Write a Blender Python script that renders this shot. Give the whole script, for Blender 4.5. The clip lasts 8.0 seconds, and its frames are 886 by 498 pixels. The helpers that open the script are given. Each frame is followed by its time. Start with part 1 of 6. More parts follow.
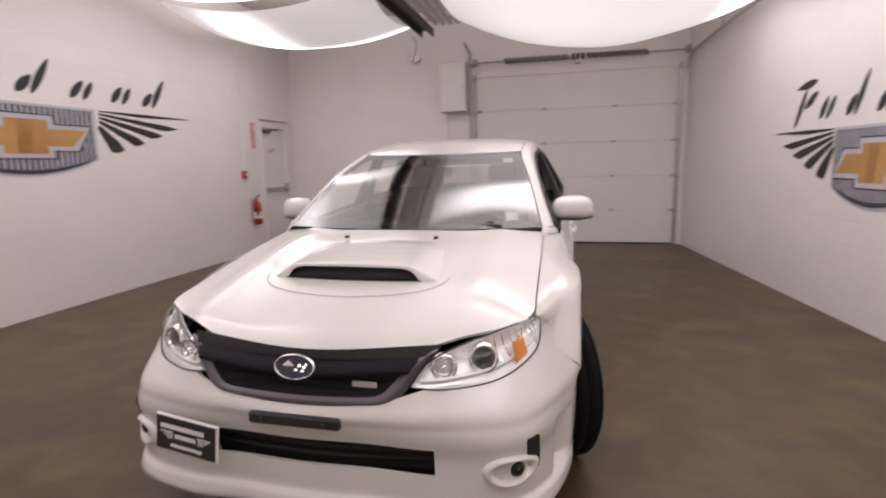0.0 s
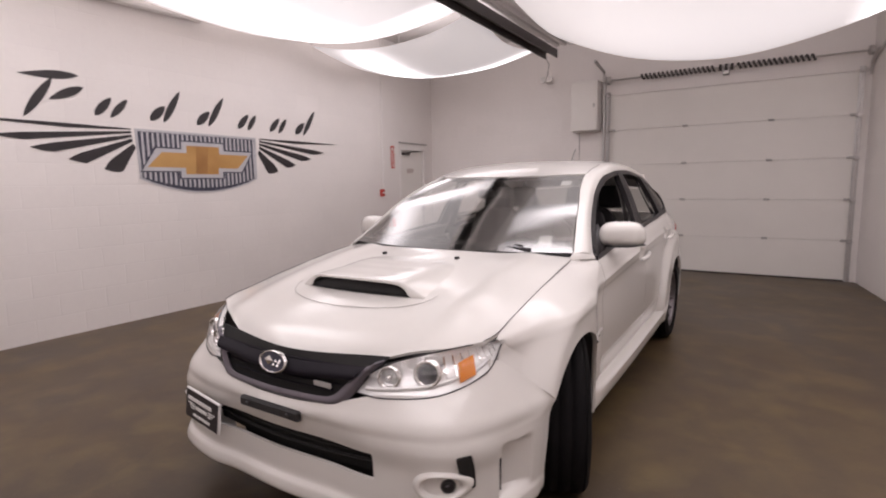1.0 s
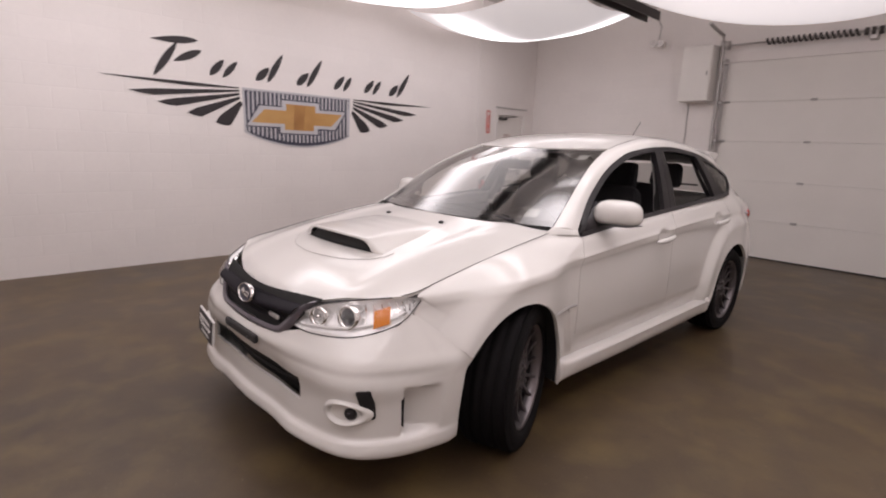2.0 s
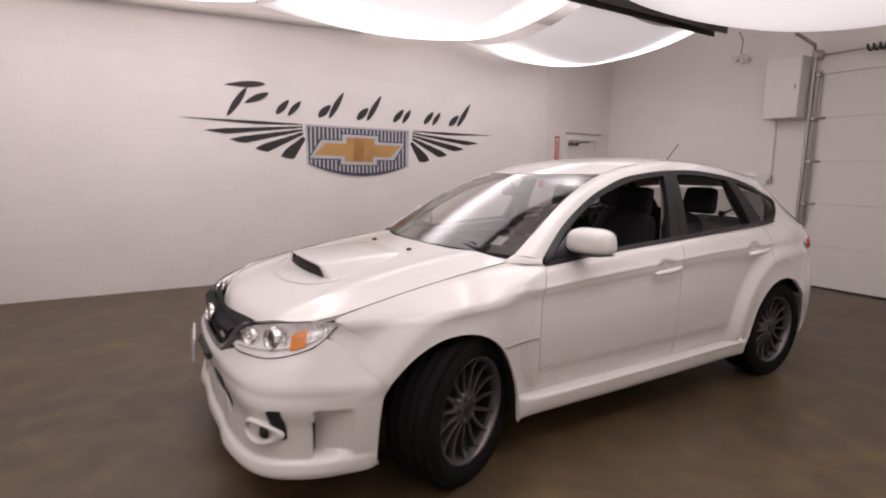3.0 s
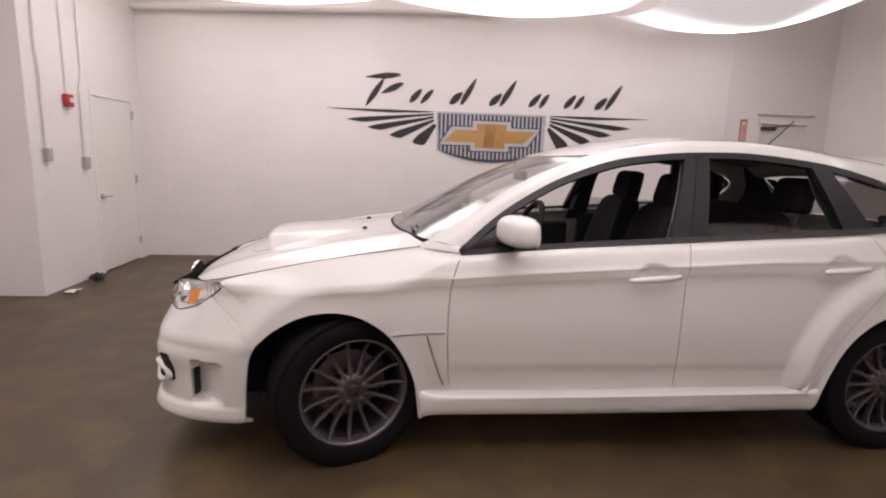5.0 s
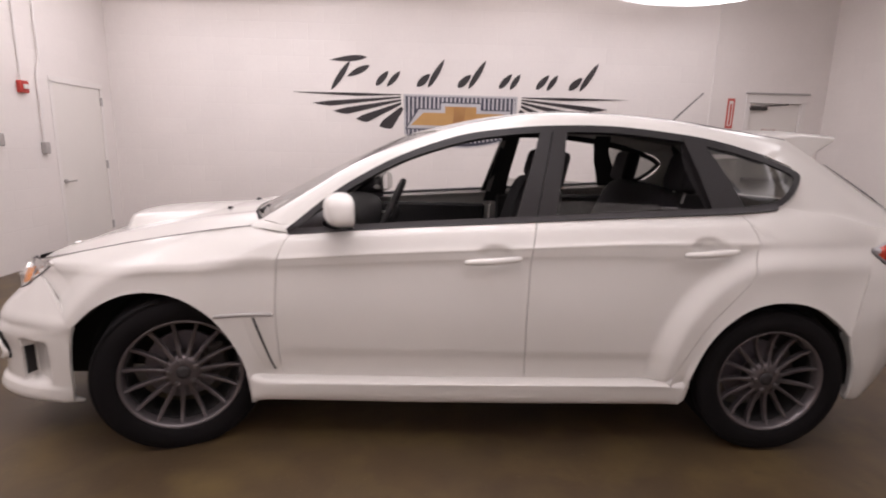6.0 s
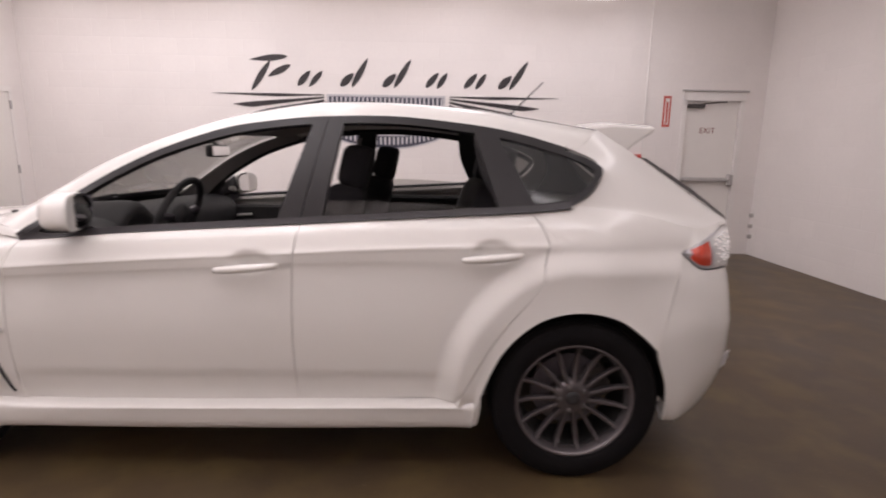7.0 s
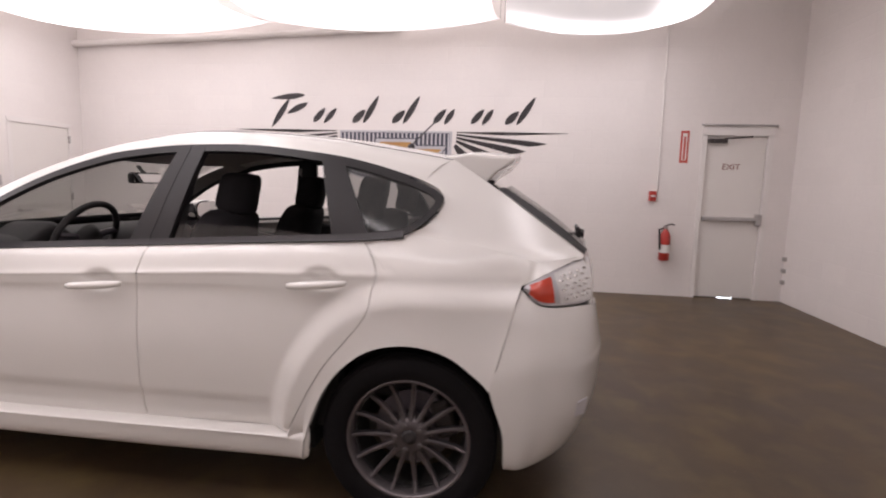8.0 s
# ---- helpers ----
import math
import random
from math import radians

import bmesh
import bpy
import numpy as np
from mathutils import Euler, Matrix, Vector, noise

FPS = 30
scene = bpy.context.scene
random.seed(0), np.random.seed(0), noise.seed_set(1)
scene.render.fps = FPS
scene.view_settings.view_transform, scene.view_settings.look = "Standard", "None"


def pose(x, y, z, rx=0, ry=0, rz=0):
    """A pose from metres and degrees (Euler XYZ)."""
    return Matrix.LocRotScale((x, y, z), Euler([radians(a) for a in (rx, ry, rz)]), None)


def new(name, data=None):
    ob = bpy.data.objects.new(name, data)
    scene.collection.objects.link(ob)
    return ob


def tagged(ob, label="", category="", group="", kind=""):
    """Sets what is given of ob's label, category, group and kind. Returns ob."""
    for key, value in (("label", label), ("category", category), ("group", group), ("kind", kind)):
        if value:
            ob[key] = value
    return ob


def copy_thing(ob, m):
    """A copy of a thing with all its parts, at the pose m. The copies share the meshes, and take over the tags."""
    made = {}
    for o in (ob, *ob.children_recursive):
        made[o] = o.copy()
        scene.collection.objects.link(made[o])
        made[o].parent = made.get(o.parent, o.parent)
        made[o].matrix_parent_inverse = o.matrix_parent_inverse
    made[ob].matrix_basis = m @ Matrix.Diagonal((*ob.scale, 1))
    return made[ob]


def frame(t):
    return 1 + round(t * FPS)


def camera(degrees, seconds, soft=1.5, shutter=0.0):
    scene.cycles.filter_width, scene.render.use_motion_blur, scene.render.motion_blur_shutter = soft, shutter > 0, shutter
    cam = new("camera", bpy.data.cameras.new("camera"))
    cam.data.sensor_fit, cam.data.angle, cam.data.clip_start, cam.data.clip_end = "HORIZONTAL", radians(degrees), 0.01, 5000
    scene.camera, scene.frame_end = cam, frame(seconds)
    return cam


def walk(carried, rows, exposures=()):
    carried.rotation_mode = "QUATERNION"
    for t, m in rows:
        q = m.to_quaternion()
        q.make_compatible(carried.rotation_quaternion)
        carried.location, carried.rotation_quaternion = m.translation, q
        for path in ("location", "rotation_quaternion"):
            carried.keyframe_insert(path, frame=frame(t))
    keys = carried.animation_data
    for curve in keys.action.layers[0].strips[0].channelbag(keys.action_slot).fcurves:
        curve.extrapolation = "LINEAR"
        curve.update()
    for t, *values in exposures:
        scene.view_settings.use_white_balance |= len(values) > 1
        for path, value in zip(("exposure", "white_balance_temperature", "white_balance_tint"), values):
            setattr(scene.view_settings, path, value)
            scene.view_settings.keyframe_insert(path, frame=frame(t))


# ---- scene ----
# ---------------------------------------------------------------- camera
cam = camera(81.2, 8.0, soft=2.0, shutter=0.4)
# seconds, x, y, z, yaw, pitch, roll
ROWS = [
    (0, 0.844, -3.664, 1.343, 13.65, -9.49, -1.34),
    (0.5, 1.187, -3.587, 1.322, 25.78, -9.75, -2.21),
    (1, 1.538, -3.487, 1.355, 32.12, -7.14, -0.93),
    (1.5, 1.849, -3.299, 1.332, 38.95, -8.85, 0.99),
    (2.8, 2.666, -2.730, 1.491, 57.10, -10.22, 1.50),
    (3, 2.687, -2.541, 1.405, 58.87, -8.55, 0.95),
    (3.5, 2.854, -2.173, 1.379, 63.09, -8.83, 0.18),
    (4, 2.973, -1.873, 1.398, 70.89, -10.99, 1.69),
    (4.2, 3.007, -1.754, 1.432, 72.60, -12.96, 0.14),
    (5.3, 3.034, -0.840, 1.360, 86.76, -9.21, 2.50),
    (5.5, 3.008, -0.669, 1.377, 86.10, -9.59, 1.96),
    (6, 2.978, -0.214, 1.337, 88.54, -11.38, 1.34),
    (6.5, 2.930, 0.208, 1.326, 89.39, -10.20, 1.21),
    (7, 2.754, 0.740, 1.307, 88.75, -10.84, 0.89),
    (7.5, 2.767, 1.218, 1.326, 92.10, -9.42, 0.61),
    (8, 2.679, 1.659, 1.293, 97.30, -7.05, 1.60),
]
walk(cam, [(t, pose(x, y, z, 90 + pitch, 0, yaw) @ pose(0, 0, 0, 0, 0, roll)) for t, x, y, z, yaw, pitch, roll in ROWS],
     exposures=[(0, 0.05), (3, 0.0), (4, 0.03), (5.5, 0.16), (6.5, 0.28), (8, 0.32)])

# ---------------------------------------------------------------- world
world = bpy.data.worlds.new("world")
scene.world = world
world.use_nodes = True
world.node_tree.nodes["Background"].inputs[0].default_value = (0.5, 0.47, 0.45, 1)
world.node_tree.nodes["Background"].inputs[1].default_value = 0.05
# ---------------------------------------------------------------- materials
def mat(name, color, rough=0.5, metal=0.0, var=0.08, scale=6.0, fine=60.0, bump=0.0, bump_scale=200.0, coat=0.0, spec=0.5, second=None, rvar=0.1, ior=1.5):
    """A surface with colour variation at two scales, uneven gloss and fine relief."""
    m = bpy.data.materials.new(name)
    m.use_nodes = True
    nt = m.node_tree
    b = nt.nodes["Principled BSDF"]
    b.inputs["Roughness"].default_value = rough
    b.inputs["Metallic"].default_value = metal
    b.inputs["IOR"].default_value = ior
    b.inputs["Coat Weight"].default_value = coat
    b.inputs["Coat Roughness"].default_value = 0.04
    b.inputs["Specular IOR Level"].default_value = spec
    tc = nt.nodes.new("ShaderNodeTexCoord")
    n1 = nt.nodes.new("ShaderNodeTexNoise")
    n1.inputs["Scale"].default_value = scale
    n1.inputs["Detail"].default_value = 6
    n2 = nt.nodes.new("ShaderNodeTexNoise")
    n2.inputs["Scale"].default_value = fine
    n2.inputs["Detail"].default_value = 4
    nt.links.new(tc.outputs["Object"], n1.inputs["Vector"])
    nt.links.new(tc.outputs["Object"], n2.inputs["Vector"])
    add = nt.nodes.new("ShaderNodeMath")
    add.operation = "MULTIPLY_ADD"
    nt.links.new(n2.outputs["Fac"], add.inputs[0])
    add.inputs[1].default_value = 0.4
    nt.links.new(n1.outputs["Fac"], add.inputs[2])
    ramp = nt.nodes.new("ShaderNodeValToRGB")
    ramp.color_ramp.elements[0].position, ramp.color_ramp.elements[1].position = 0.4, 1.0
    lo = second if second else tuple(c * (1 - var) for c in color)
    hi = color if second else tuple(min(1, c * (1 + var)) for c in color)
    ramp.color_ramp.elements[0].color, ramp.color_ramp.elements[1].color = (*lo, 1), (*hi, 1)
    nt.links.new(add.outputs[0], ramp.inputs[0])
    nt.links.new(ramp.outputs[0], b.inputs["Base Color"])
    mr = nt.nodes.new("ShaderNodeMapRange")
    mr.inputs["To Min"].default_value, mr.inputs["To Max"].default_value = max(0.02, rough * (1 - rvar)), min(1, rough * (1 + rvar))
    nt.links.new(n1.outputs["Fac"], mr.inputs["Value"])
    nt.links.new(mr.outputs[0], b.inputs["Roughness"])
    if bump:
        n3 = nt.nodes.new("ShaderNodeTexNoise")
        n3.inputs["Scale"].default_value = bump_scale
        n3.inputs["Detail"].default_value = 3
        nt.links.new(tc.outputs["Object"], n3.inputs["Vector"])
        bp = nt.nodes.new("ShaderNodeBump")
        bp.inputs["Strength"].default_value = bump
        bp.inputs["Distance"].default_value = 0.004
        nt.links.new(n3.outputs["Fac"], bp.inputs["Height"])
        nt.links.new(bp.outputs[0], b.inputs["Normal"])
    return m


def glow(name, color, strength):
    m = bpy.data.materials.new(name)
    m.use_nodes = True
    b = m.node_tree.nodes["Principled BSDF"]
    b.inputs["Base Color"].default_value = (0.8, 0.8, 0.8, 1)
    b.inputs["Emission Color"].default_value = (*color, 1)
    b.inputs["Emission Strength"].default_value = strength
    return m


def block_wall(name, color):
    """Thick white paint over concrete block: slight mottling, pores, each block a touch its own."""
    m = mat(name, color, rough=0.45, var=0.035, scale=1.2, fine=25, rvar=0.2)
    nt = m.node_tree
    b = nt.nodes["Principled BSDF"]
    geo = nt.nodes.new("ShaderNodeNewGeometry")
    for ln in [k for k in nt.links if k.from_node.type == "TEX_COORD"]:
        nt.links.new(geo.outputs["Position"], ln.to_socket)
    info = nt.nodes.new("ShaderNodeObjectInfo")
    mr = nt.nodes.new("ShaderNodeMapRange")
    mr.inputs["To Min"].default_value, mr.inputs["To Max"].default_value = 0.988, 1.01
    nt.links.new(info.outputs["Random"], mr.inputs["Value"])
    hs = nt.nodes.new("ShaderNodeHueSaturation")
    nt.links.new(mr.outputs[0], hs.inputs["Value"])
    nt.links.new(b.inputs["Base Color"].links[0].from_socket, hs.inputs["Color"])
    nt.links.new(hs.outputs[0], b.inputs["Base Color"])
    n = nt.nodes.new("ShaderNodeTexNoise")
    n.inputs["Scale"].default_value, n.inputs["Detail"].default_value = 60, 5
    nt.links.new(geo.outputs["Position"], n.inputs["Vector"])
    bp = nt.nodes.new("ShaderNodeBump")
    bp.inputs["Strength"].default_value, bp.inputs["Distance"].default_value = 0.45, 0.0012
    nt.links.new(n.outputs["Fac"], bp.inputs["Height"])
    nt.links.new(bp.outputs[0], b.inputs["Normal"])
    return m


M_WALL_X = M_WALL_Y = block_wall("painted block", (0.80, 0.757, 0.735))
M_PAINT = mat("white paint", (0.80, 0.768, 0.745), rough=0.4, var=0.03, scale=3)
M_DOOR = mat("door enamel", (0.78, 0.748, 0.715), rough=0.35, var=0.03, scale=2, bump=0.05)
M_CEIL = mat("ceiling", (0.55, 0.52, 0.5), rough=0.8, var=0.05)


def concrete(name):
    """Old sealed concrete: brown, with broad darker stains, pale worn paths and fine grit."""
    m = mat(name, (0.112, 0.074, 0.034), spec=0.42, rough=0.42, scale=0.7, fine=5, second=(0.040, 0.027, 0.018), bump=0.12, bump_scale=70, rvar=0.4)
    nt = m.node_tree
    b = nt.nodes["Principled BSDF"]
    base = b.inputs["Base Color"].links[0].from_socket
    tc = nt.nodes.new("ShaderNodeTexCoord")
    last = base
    for scale, lo, hi, col, amount, dist in ((3.4, 0.46, 0.76, (0.180, 0.128, 0.050, 1), 0.5, 0.3), (1.5, 0.46, 0.78, (0.045, 0.031, 0.025, 1), 0.55, 0.4), (14, 0.62, 0.75, (0.050, 0.036, 0.026, 1), 0.45, 0.3), (55, 0.66, 0.72, (0.22, 0.17, 0.12, 1), 0.3, 0.0)):
        n = nt.nodes.new("ShaderNodeTexNoise")
        n.inputs["Scale"].default_value, n.inputs["Detail"].default_value, n.inputs["Distortion"].default_value = scale, 7, dist
        nt.links.new(tc.outputs["Object"], n.inputs["Vector"])
        mr = nt.nodes.new("ShaderNodeMapRange")
        mr.inputs["From Min"].default_value, mr.inputs["From Max"].default_value, mr.inputs["To Max"].default_value = lo, hi, amount
        nt.links.new(n.outputs["Fac"], mr.inputs["Value"])
        mx = nt.nodes.new("ShaderNodeMixRGB")
        mx.inputs[2].default_value = col
        nt.links.new(mr.outputs[0], mx.inputs[0])
        nt.links.new(last, mx.inputs[1])
        last = mx.outputs[0]
    nt.links.new(last, b.inputs["Base Color"])
    return m


M_FLOOR = concrete("worn concrete")
M_DAYLIGHT = glow("daylight", (0.85, 0.9, 1.0), 4.0)
M_DARK = mat("dark steel", (0.05, 0.042, 0.04), rough=0.5, var=0.2)
M_STEEL = mat("galvanised steel", (0.5, 0.48, 0.47), rough=0.4, metal=0.8, var=0.1, scale=20)
M_GREY = mat("grey paint", (0.42, 0.40, 0.39), rough=0.45)
M_BLACK = mat("mural black", (0.025, 0.02, 0.022), rough=0.5, var=0.2)
M_SILVER = mat("mural silver", (0.5, 0.49, 0.51), rough=0.4, var=0.1)
M_CHARCOAL = mat("mural charcoal", (0.045, 0.045, 0.07), rough=0.45, var=0.2)
M_GOLD = mat("mural gold", (0.56, 0.33, 0.12), rough=0.4, second=(0.40, 0.20, 0.06), scale=2.2, fine=4)
M_GOLD_DARK = mat("mural bronze", (0.44, 0.23, 0.075), rough=0.4, second=(0.30, 0.14, 0.045), scale=3, fine=5)
M_RED = mat("red enamel", (0.45, 0.04, 0.03), rough=0.3)
M_RED_PRINT = mat("red print", (0.55, 0.10, 0.08), rough=0.5)
M_EXIT = mat("dark red lettering", (0.24, 0.07, 0.055), rough=0.5)
M_SIGN = mat("sign white", (0.78, 0.75, 0.72), rough=0.4)
M_RUBBER = mat("black rubber", (0.016, 0.015, 0.015), rough=0.6, var=0.2, bump=0.1)
M_PAPER = mat("paper", (0.7, 0.68, 0.65), rough=0.8)
# ---------------------------------------------------------------- mesh tools
def obj(name, bm, material, parent=None, label="", smooth=False):
    me = bpy.data.meshes.new(name)
    bm.to_mesh(me)
    bm.free()
    for m in (material if isinstance(material, (list, tuple)) else [material]):
        me.materials.append(m)
    if smooth:
        me.shade_smooth()
    ob = new(name, me)
    ob.parent = parent
    if label:
        tagged(ob, label)
    return ob


def part(name, bm, material, parent, label="", smooth=False):
    return obj(name, bm, material, parent, label, smooth)


def thing(name, label, category, at=(0, 0, 0), group="", kind=""):
    e = new(name)
    e.location = at
    return tagged(e, label, category, group, kind)


def box(x0, x1, y0, y1, z0, z1, bevel=0.0, bm=None, segs=1):
    b = bm or bmesh.new()
    m = Matrix.LocRotScale(((x0 + x1) / 2, (y0 + y1) / 2, (z0 + z1) / 2), None, (abs(x1 - x0), abs(y1 - y0), abs(z1 - z0)))
    g = bmesh.ops.create_cube(b, size=1, matrix=m)
    if bevel:
        es = list({e for v in g["verts"] for e in v.link_edges})
        bmesh.ops.bevel(b, geom=es, offset=bevel, segments=segs, affect="EDGES", profile=0.5)
    return b


def tube(points, r, bm=None, sides=8, closed=False, taper=None):
    """A round bar along a line of points."""
    b = bm or bmesh.new()
    pts = [Vector(p) for p in points]
    rings = []
    n = len(pts)
    for i, p in enumerate(pts):
        a = pts[(i - 1) % n] if (i or closed) else p
        c = pts[(i + 1) % n] if (i < n - 1 or closed) else p
        d = (c - a).normalized()
        up = Vector((0, 0, 1)) if abs(d.z) < 0.9 else Vector((1, 0, 0))
        u = d.cross(up).normalized()
        v = u.cross(d)
        k = r * (taper[i] if taper else 1)
        rings.append([b.verts.new(p + u * k * math.cos(2 * math.pi * j / sides) + v * k * math.sin(2 * math.pi * j / sides)) for j in range(sides)])
    for i in range(n if closed else n - 1):
        A, B = rings[i], rings[(i + 1) % n]
        for j in range(sides):
            b.faces.new((A[j], A[(j + 1) % sides], B[(j + 1) % sides], B[j]))
    if not closed:
        b.faces.new(rings[0])
        b.faces.new(rings[-1][::-1])
    return b


def lathe(profile, axis="x", sides=32, bm=None, at=(0, 0, 0), closed=False):
    """Turns a profile of (along, radius) round an axis."""
    b = bm or bmesh.new()
    rings = []
    for a, r in profile:
        ring = []
        for j in range(sides):
            c, s = r * math.cos(2 * math.pi * j / sides), r * math.sin(2 * math.pi * j / sides)
            p = {"x": (a, c, s), "y": (c, a, s), "z": (c, s, a)}[axis]
            ring.append(b.verts.new(Vector(p) + Vector(at)))
        rings.append(ring)
    pairs = list(zip(rings, rings[1:])) + ([(rings[-1], rings[0])] if closed else [])
    for A, B in pairs:
        for j in range(sides):
            b.faces.new((A[j], A[(j + 1) % sides], B[(j + 1) % sides], B[j]))
    if not closed:
        b.faces.new(rings[0])
        b.faces.new(rings[-1])
    bmesh.ops.recalc_face_normals(b, faces=b.faces)
    return b


def plate(outline, to3d, depth, bm=None):
    """A flat shape with thickness: outline in 2D, to3d(u, v, w) into space."""
    b = bm or bmesh.new()
    A = [b.verts.new(to3d(u, v, 0)) for u, v in outline]
    B = [b.verts.new(to3d(u, v, depth)) for u, v in outline]
    b.faces.new(A)
    b.faces.new(B)
    n = len(A)
    for i in range(n):
        b.faces.new((A[i], A[(i + 1) % n], B[(i + 1) % n], B[i]))
    bmesh.ops.recalc_face_normals(b, faces=b.faces)
    return b


def words(text, size, m, material, name, parent, label=""):
    cu = bpy.data.curves.new(name, "FONT")
    cu.body, cu.size, cu.extrude, cu.align_x, cu.align_y = text, size, 0.001, "CENTER", "CENTER"
    tmp = new("tmp", cu)
    me = bpy.data.meshes.new_from_object(tmp.evaluated_get(bpy.context.evaluated_depsgraph_get()))
    bpy.data.objects.remove(tmp)
    me.transform(m)
    me.materials.clear()
    me.materials.append(material)
    ob = new(name, me)
    ob.parent = parent
    return ob
# ---------------------------------------------------------------- the room
XL, XR, YB, YF, TOP = -3.97, 2.75, 4.95, -4.32, 3.75
T = 0.2


def structure(name, bm, material, label, category):
    return tagged(obj(name, bm, material), label, category, kind="structure")


b = box(XL - T, 5.0, -6.5, YB + T, -0.2, 0.0)
structure("floor", b, M_FLOOR, "worn brown concrete floor with stains", "floor")
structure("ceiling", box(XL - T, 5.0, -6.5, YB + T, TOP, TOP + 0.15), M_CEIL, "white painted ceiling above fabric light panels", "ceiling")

# left wall with the exit door opening
DY0, DY1, DZ = 3.94, 4.65, 1.98
b = bmesh.new()
box(XL - T, XL, -6.5, DY0, 0, TOP, bm=b)
box(XL - T, XL, DY1, YB + T, 0, TOP, bm=b)
box(XL - T, XL, DY0, DY1, DZ, TOP, bm=b)
structure("wall_west", b, M_WALL_X, "white painted concrete block wall with a mural", "wall")

# back wall with the overhead door opening
GX0, GX1, GZ = -0.64, 2.45, 2.68
b = bmesh.new()
box(XL, GX0, YB, YB + T, 0, TOP, bm=b)
box(GX1, XR, YB, YB + T, 0, TOP, bm=b)
box(GX0, GX1, YB, YB + T, GZ, TOP, bm=b)
structure("wall_north", b, M_WALL_Y, "white painted concrete block wall round an overhead door", "wall")

# east wall, slightly out of square
EA, EB = Vector((2.56, YB, 0)), Vector((3.65, YF, 0))
E_DIR = (EB - EA).normalized()
E_OUT = Vector((-E_DIR.y, E_DIR.x, 0))


def prism(points, z0, z1):
    return plate(points, lambda u, v, w: (u, v, z0 + w), z1 - z0)


q0, q1 = EA + E_DIR * -0.2, EB + E_DIR * 0.6
b = prism([tuple((q0)[:2]), tuple((q1)[:2]), tuple((q1 + E_OUT * T)[:2]), tuple((q0 + E_OUT * T)[:2])], 0, TOP)
structure("wall_east", b, M_WALL_X, "white painted concrete block wall with a mural", "wall")

# front wall: a pier with a side door, then an overhead door set back
FX0, FX1, FZ = -3.74, -2.90, 1.92
SX0, SX1, SZ = FX0, FX1, FZ
b = bmesh.new()
box(XL, FX0, YF - T, YF, 0, TOP, bm=b)
box(FX0, FX1, YF - T, YF, FZ, TOP, bm=b)
box(FX1, -1.90, YF - 0.5, YF, 0, TOP, bm=b)
structure("wall_south", b, M_WALL_Y, "white painted concrete block wall with a side door", "wall")
structure("wall_south_recess", box(-1.90, 4.4, YF - 0.62, YF - 0.42, 0, TOP), M_WALL_Y, "white painted wall set back beside the pier", "wall")


# ---------------------------------------------------------------- overhead door
def overhead_door():
    d = thing("door_1", "closed white sectional overhead door with five panels", "garage door", (0, YB, 0), kind="structure")
    n = 5
    h = GZ / n
    for i in range(n):
        b = box(GX0 - 0.03, GX1 + 0.03, 0.02, 0.07, i * h + 0.0008, (i + 1) * h - 0.0008, bevel=0.0035)
        p = part("panel", b, M_DOOR, d)
        if i:
            for k in (0.02, 0.355, 0.70, 0.985):
                x = GX0 + (GX1 - GX0) * k
                hb = box(x - 0.035, x + 0.035, -0.004, 0.02, i * h - 0.012, i * h + 0.018, bevel=0.004)
                tube([(x - 0.03, -0.006, i * h), (x + 0.03, -0.006, i * h)], 0.008, hb)
                part("hinge", hb, M_GREY, d)
    part("bottom_seal", box(GX0, GX1, 0.015, 0.075, 0.0, 0.02), M_RUBBER, d)
    for x in (GX0 - 0.01, GX1 + 0.01):
        s = 1 if x > 0 else -1
        b = box(x - 0.004, x + 0.004, -0.06, 0.0, 0.02, GZ + 0.05)
        box(x - 0.03, x + 0.03, -0.008, -0.001, 0.0, GZ + 0.05, bm=b)
        part("track", b, M_STEEL, d)
        for i in range(1, 6):
            part("roller_bracket", box(x - 0.03, x + 0.03, -0.07, -0.01, i * h - 0.03, i * h + 0.02, 0.008), M_STEEL, d)
    return d


overhead_door()

# torsion spring shaft over the overhead door
d = thing("torsion_spring", "dark coiled torsion springs on a steel shaft above the overhead door", "door spring", (0, YB - 0.12, 2.89))
part("shaft", tube([(-0.65, 0, 0), (2.55, 0, 0)], 0.012), M_STEEL, d)
for x0, x1 in ((-0.16, 0.83), (1.09, 1.97)):
    N = int((x1 - x0) / 0.058)
    pts = [(x0 + (x1 - x0) * i / (N * 8), 0.034 * math.cos(i * math.pi / 4), 0.034 * math.sin(i * math.pi / 4)) for i in range(N * 8)]
    part("coil", tube(pts, 0.014, sides=6), M_DARK, d, "dark oiled steel coil")
for x in (0.89, 0.96, 1.03):
    part("bearing", lathe([(x - 0.018, 0.045), (x + 0.018, 0.045)], "x", 14), M_DARK, d)
part("bracket", box(0.92, 1.00, 0.0, 0.12, -0.09, 0.05, 0.006), M_STEEL, d)
for x in (-0.62, 2.52):
    part("drum", lathe([(x - 0.03, 0.04), (x - 0.02, 0.06), (x + 0.02, 0.06), (x + 0.03, 0.04)], "x", 16), M_STEEL, d)

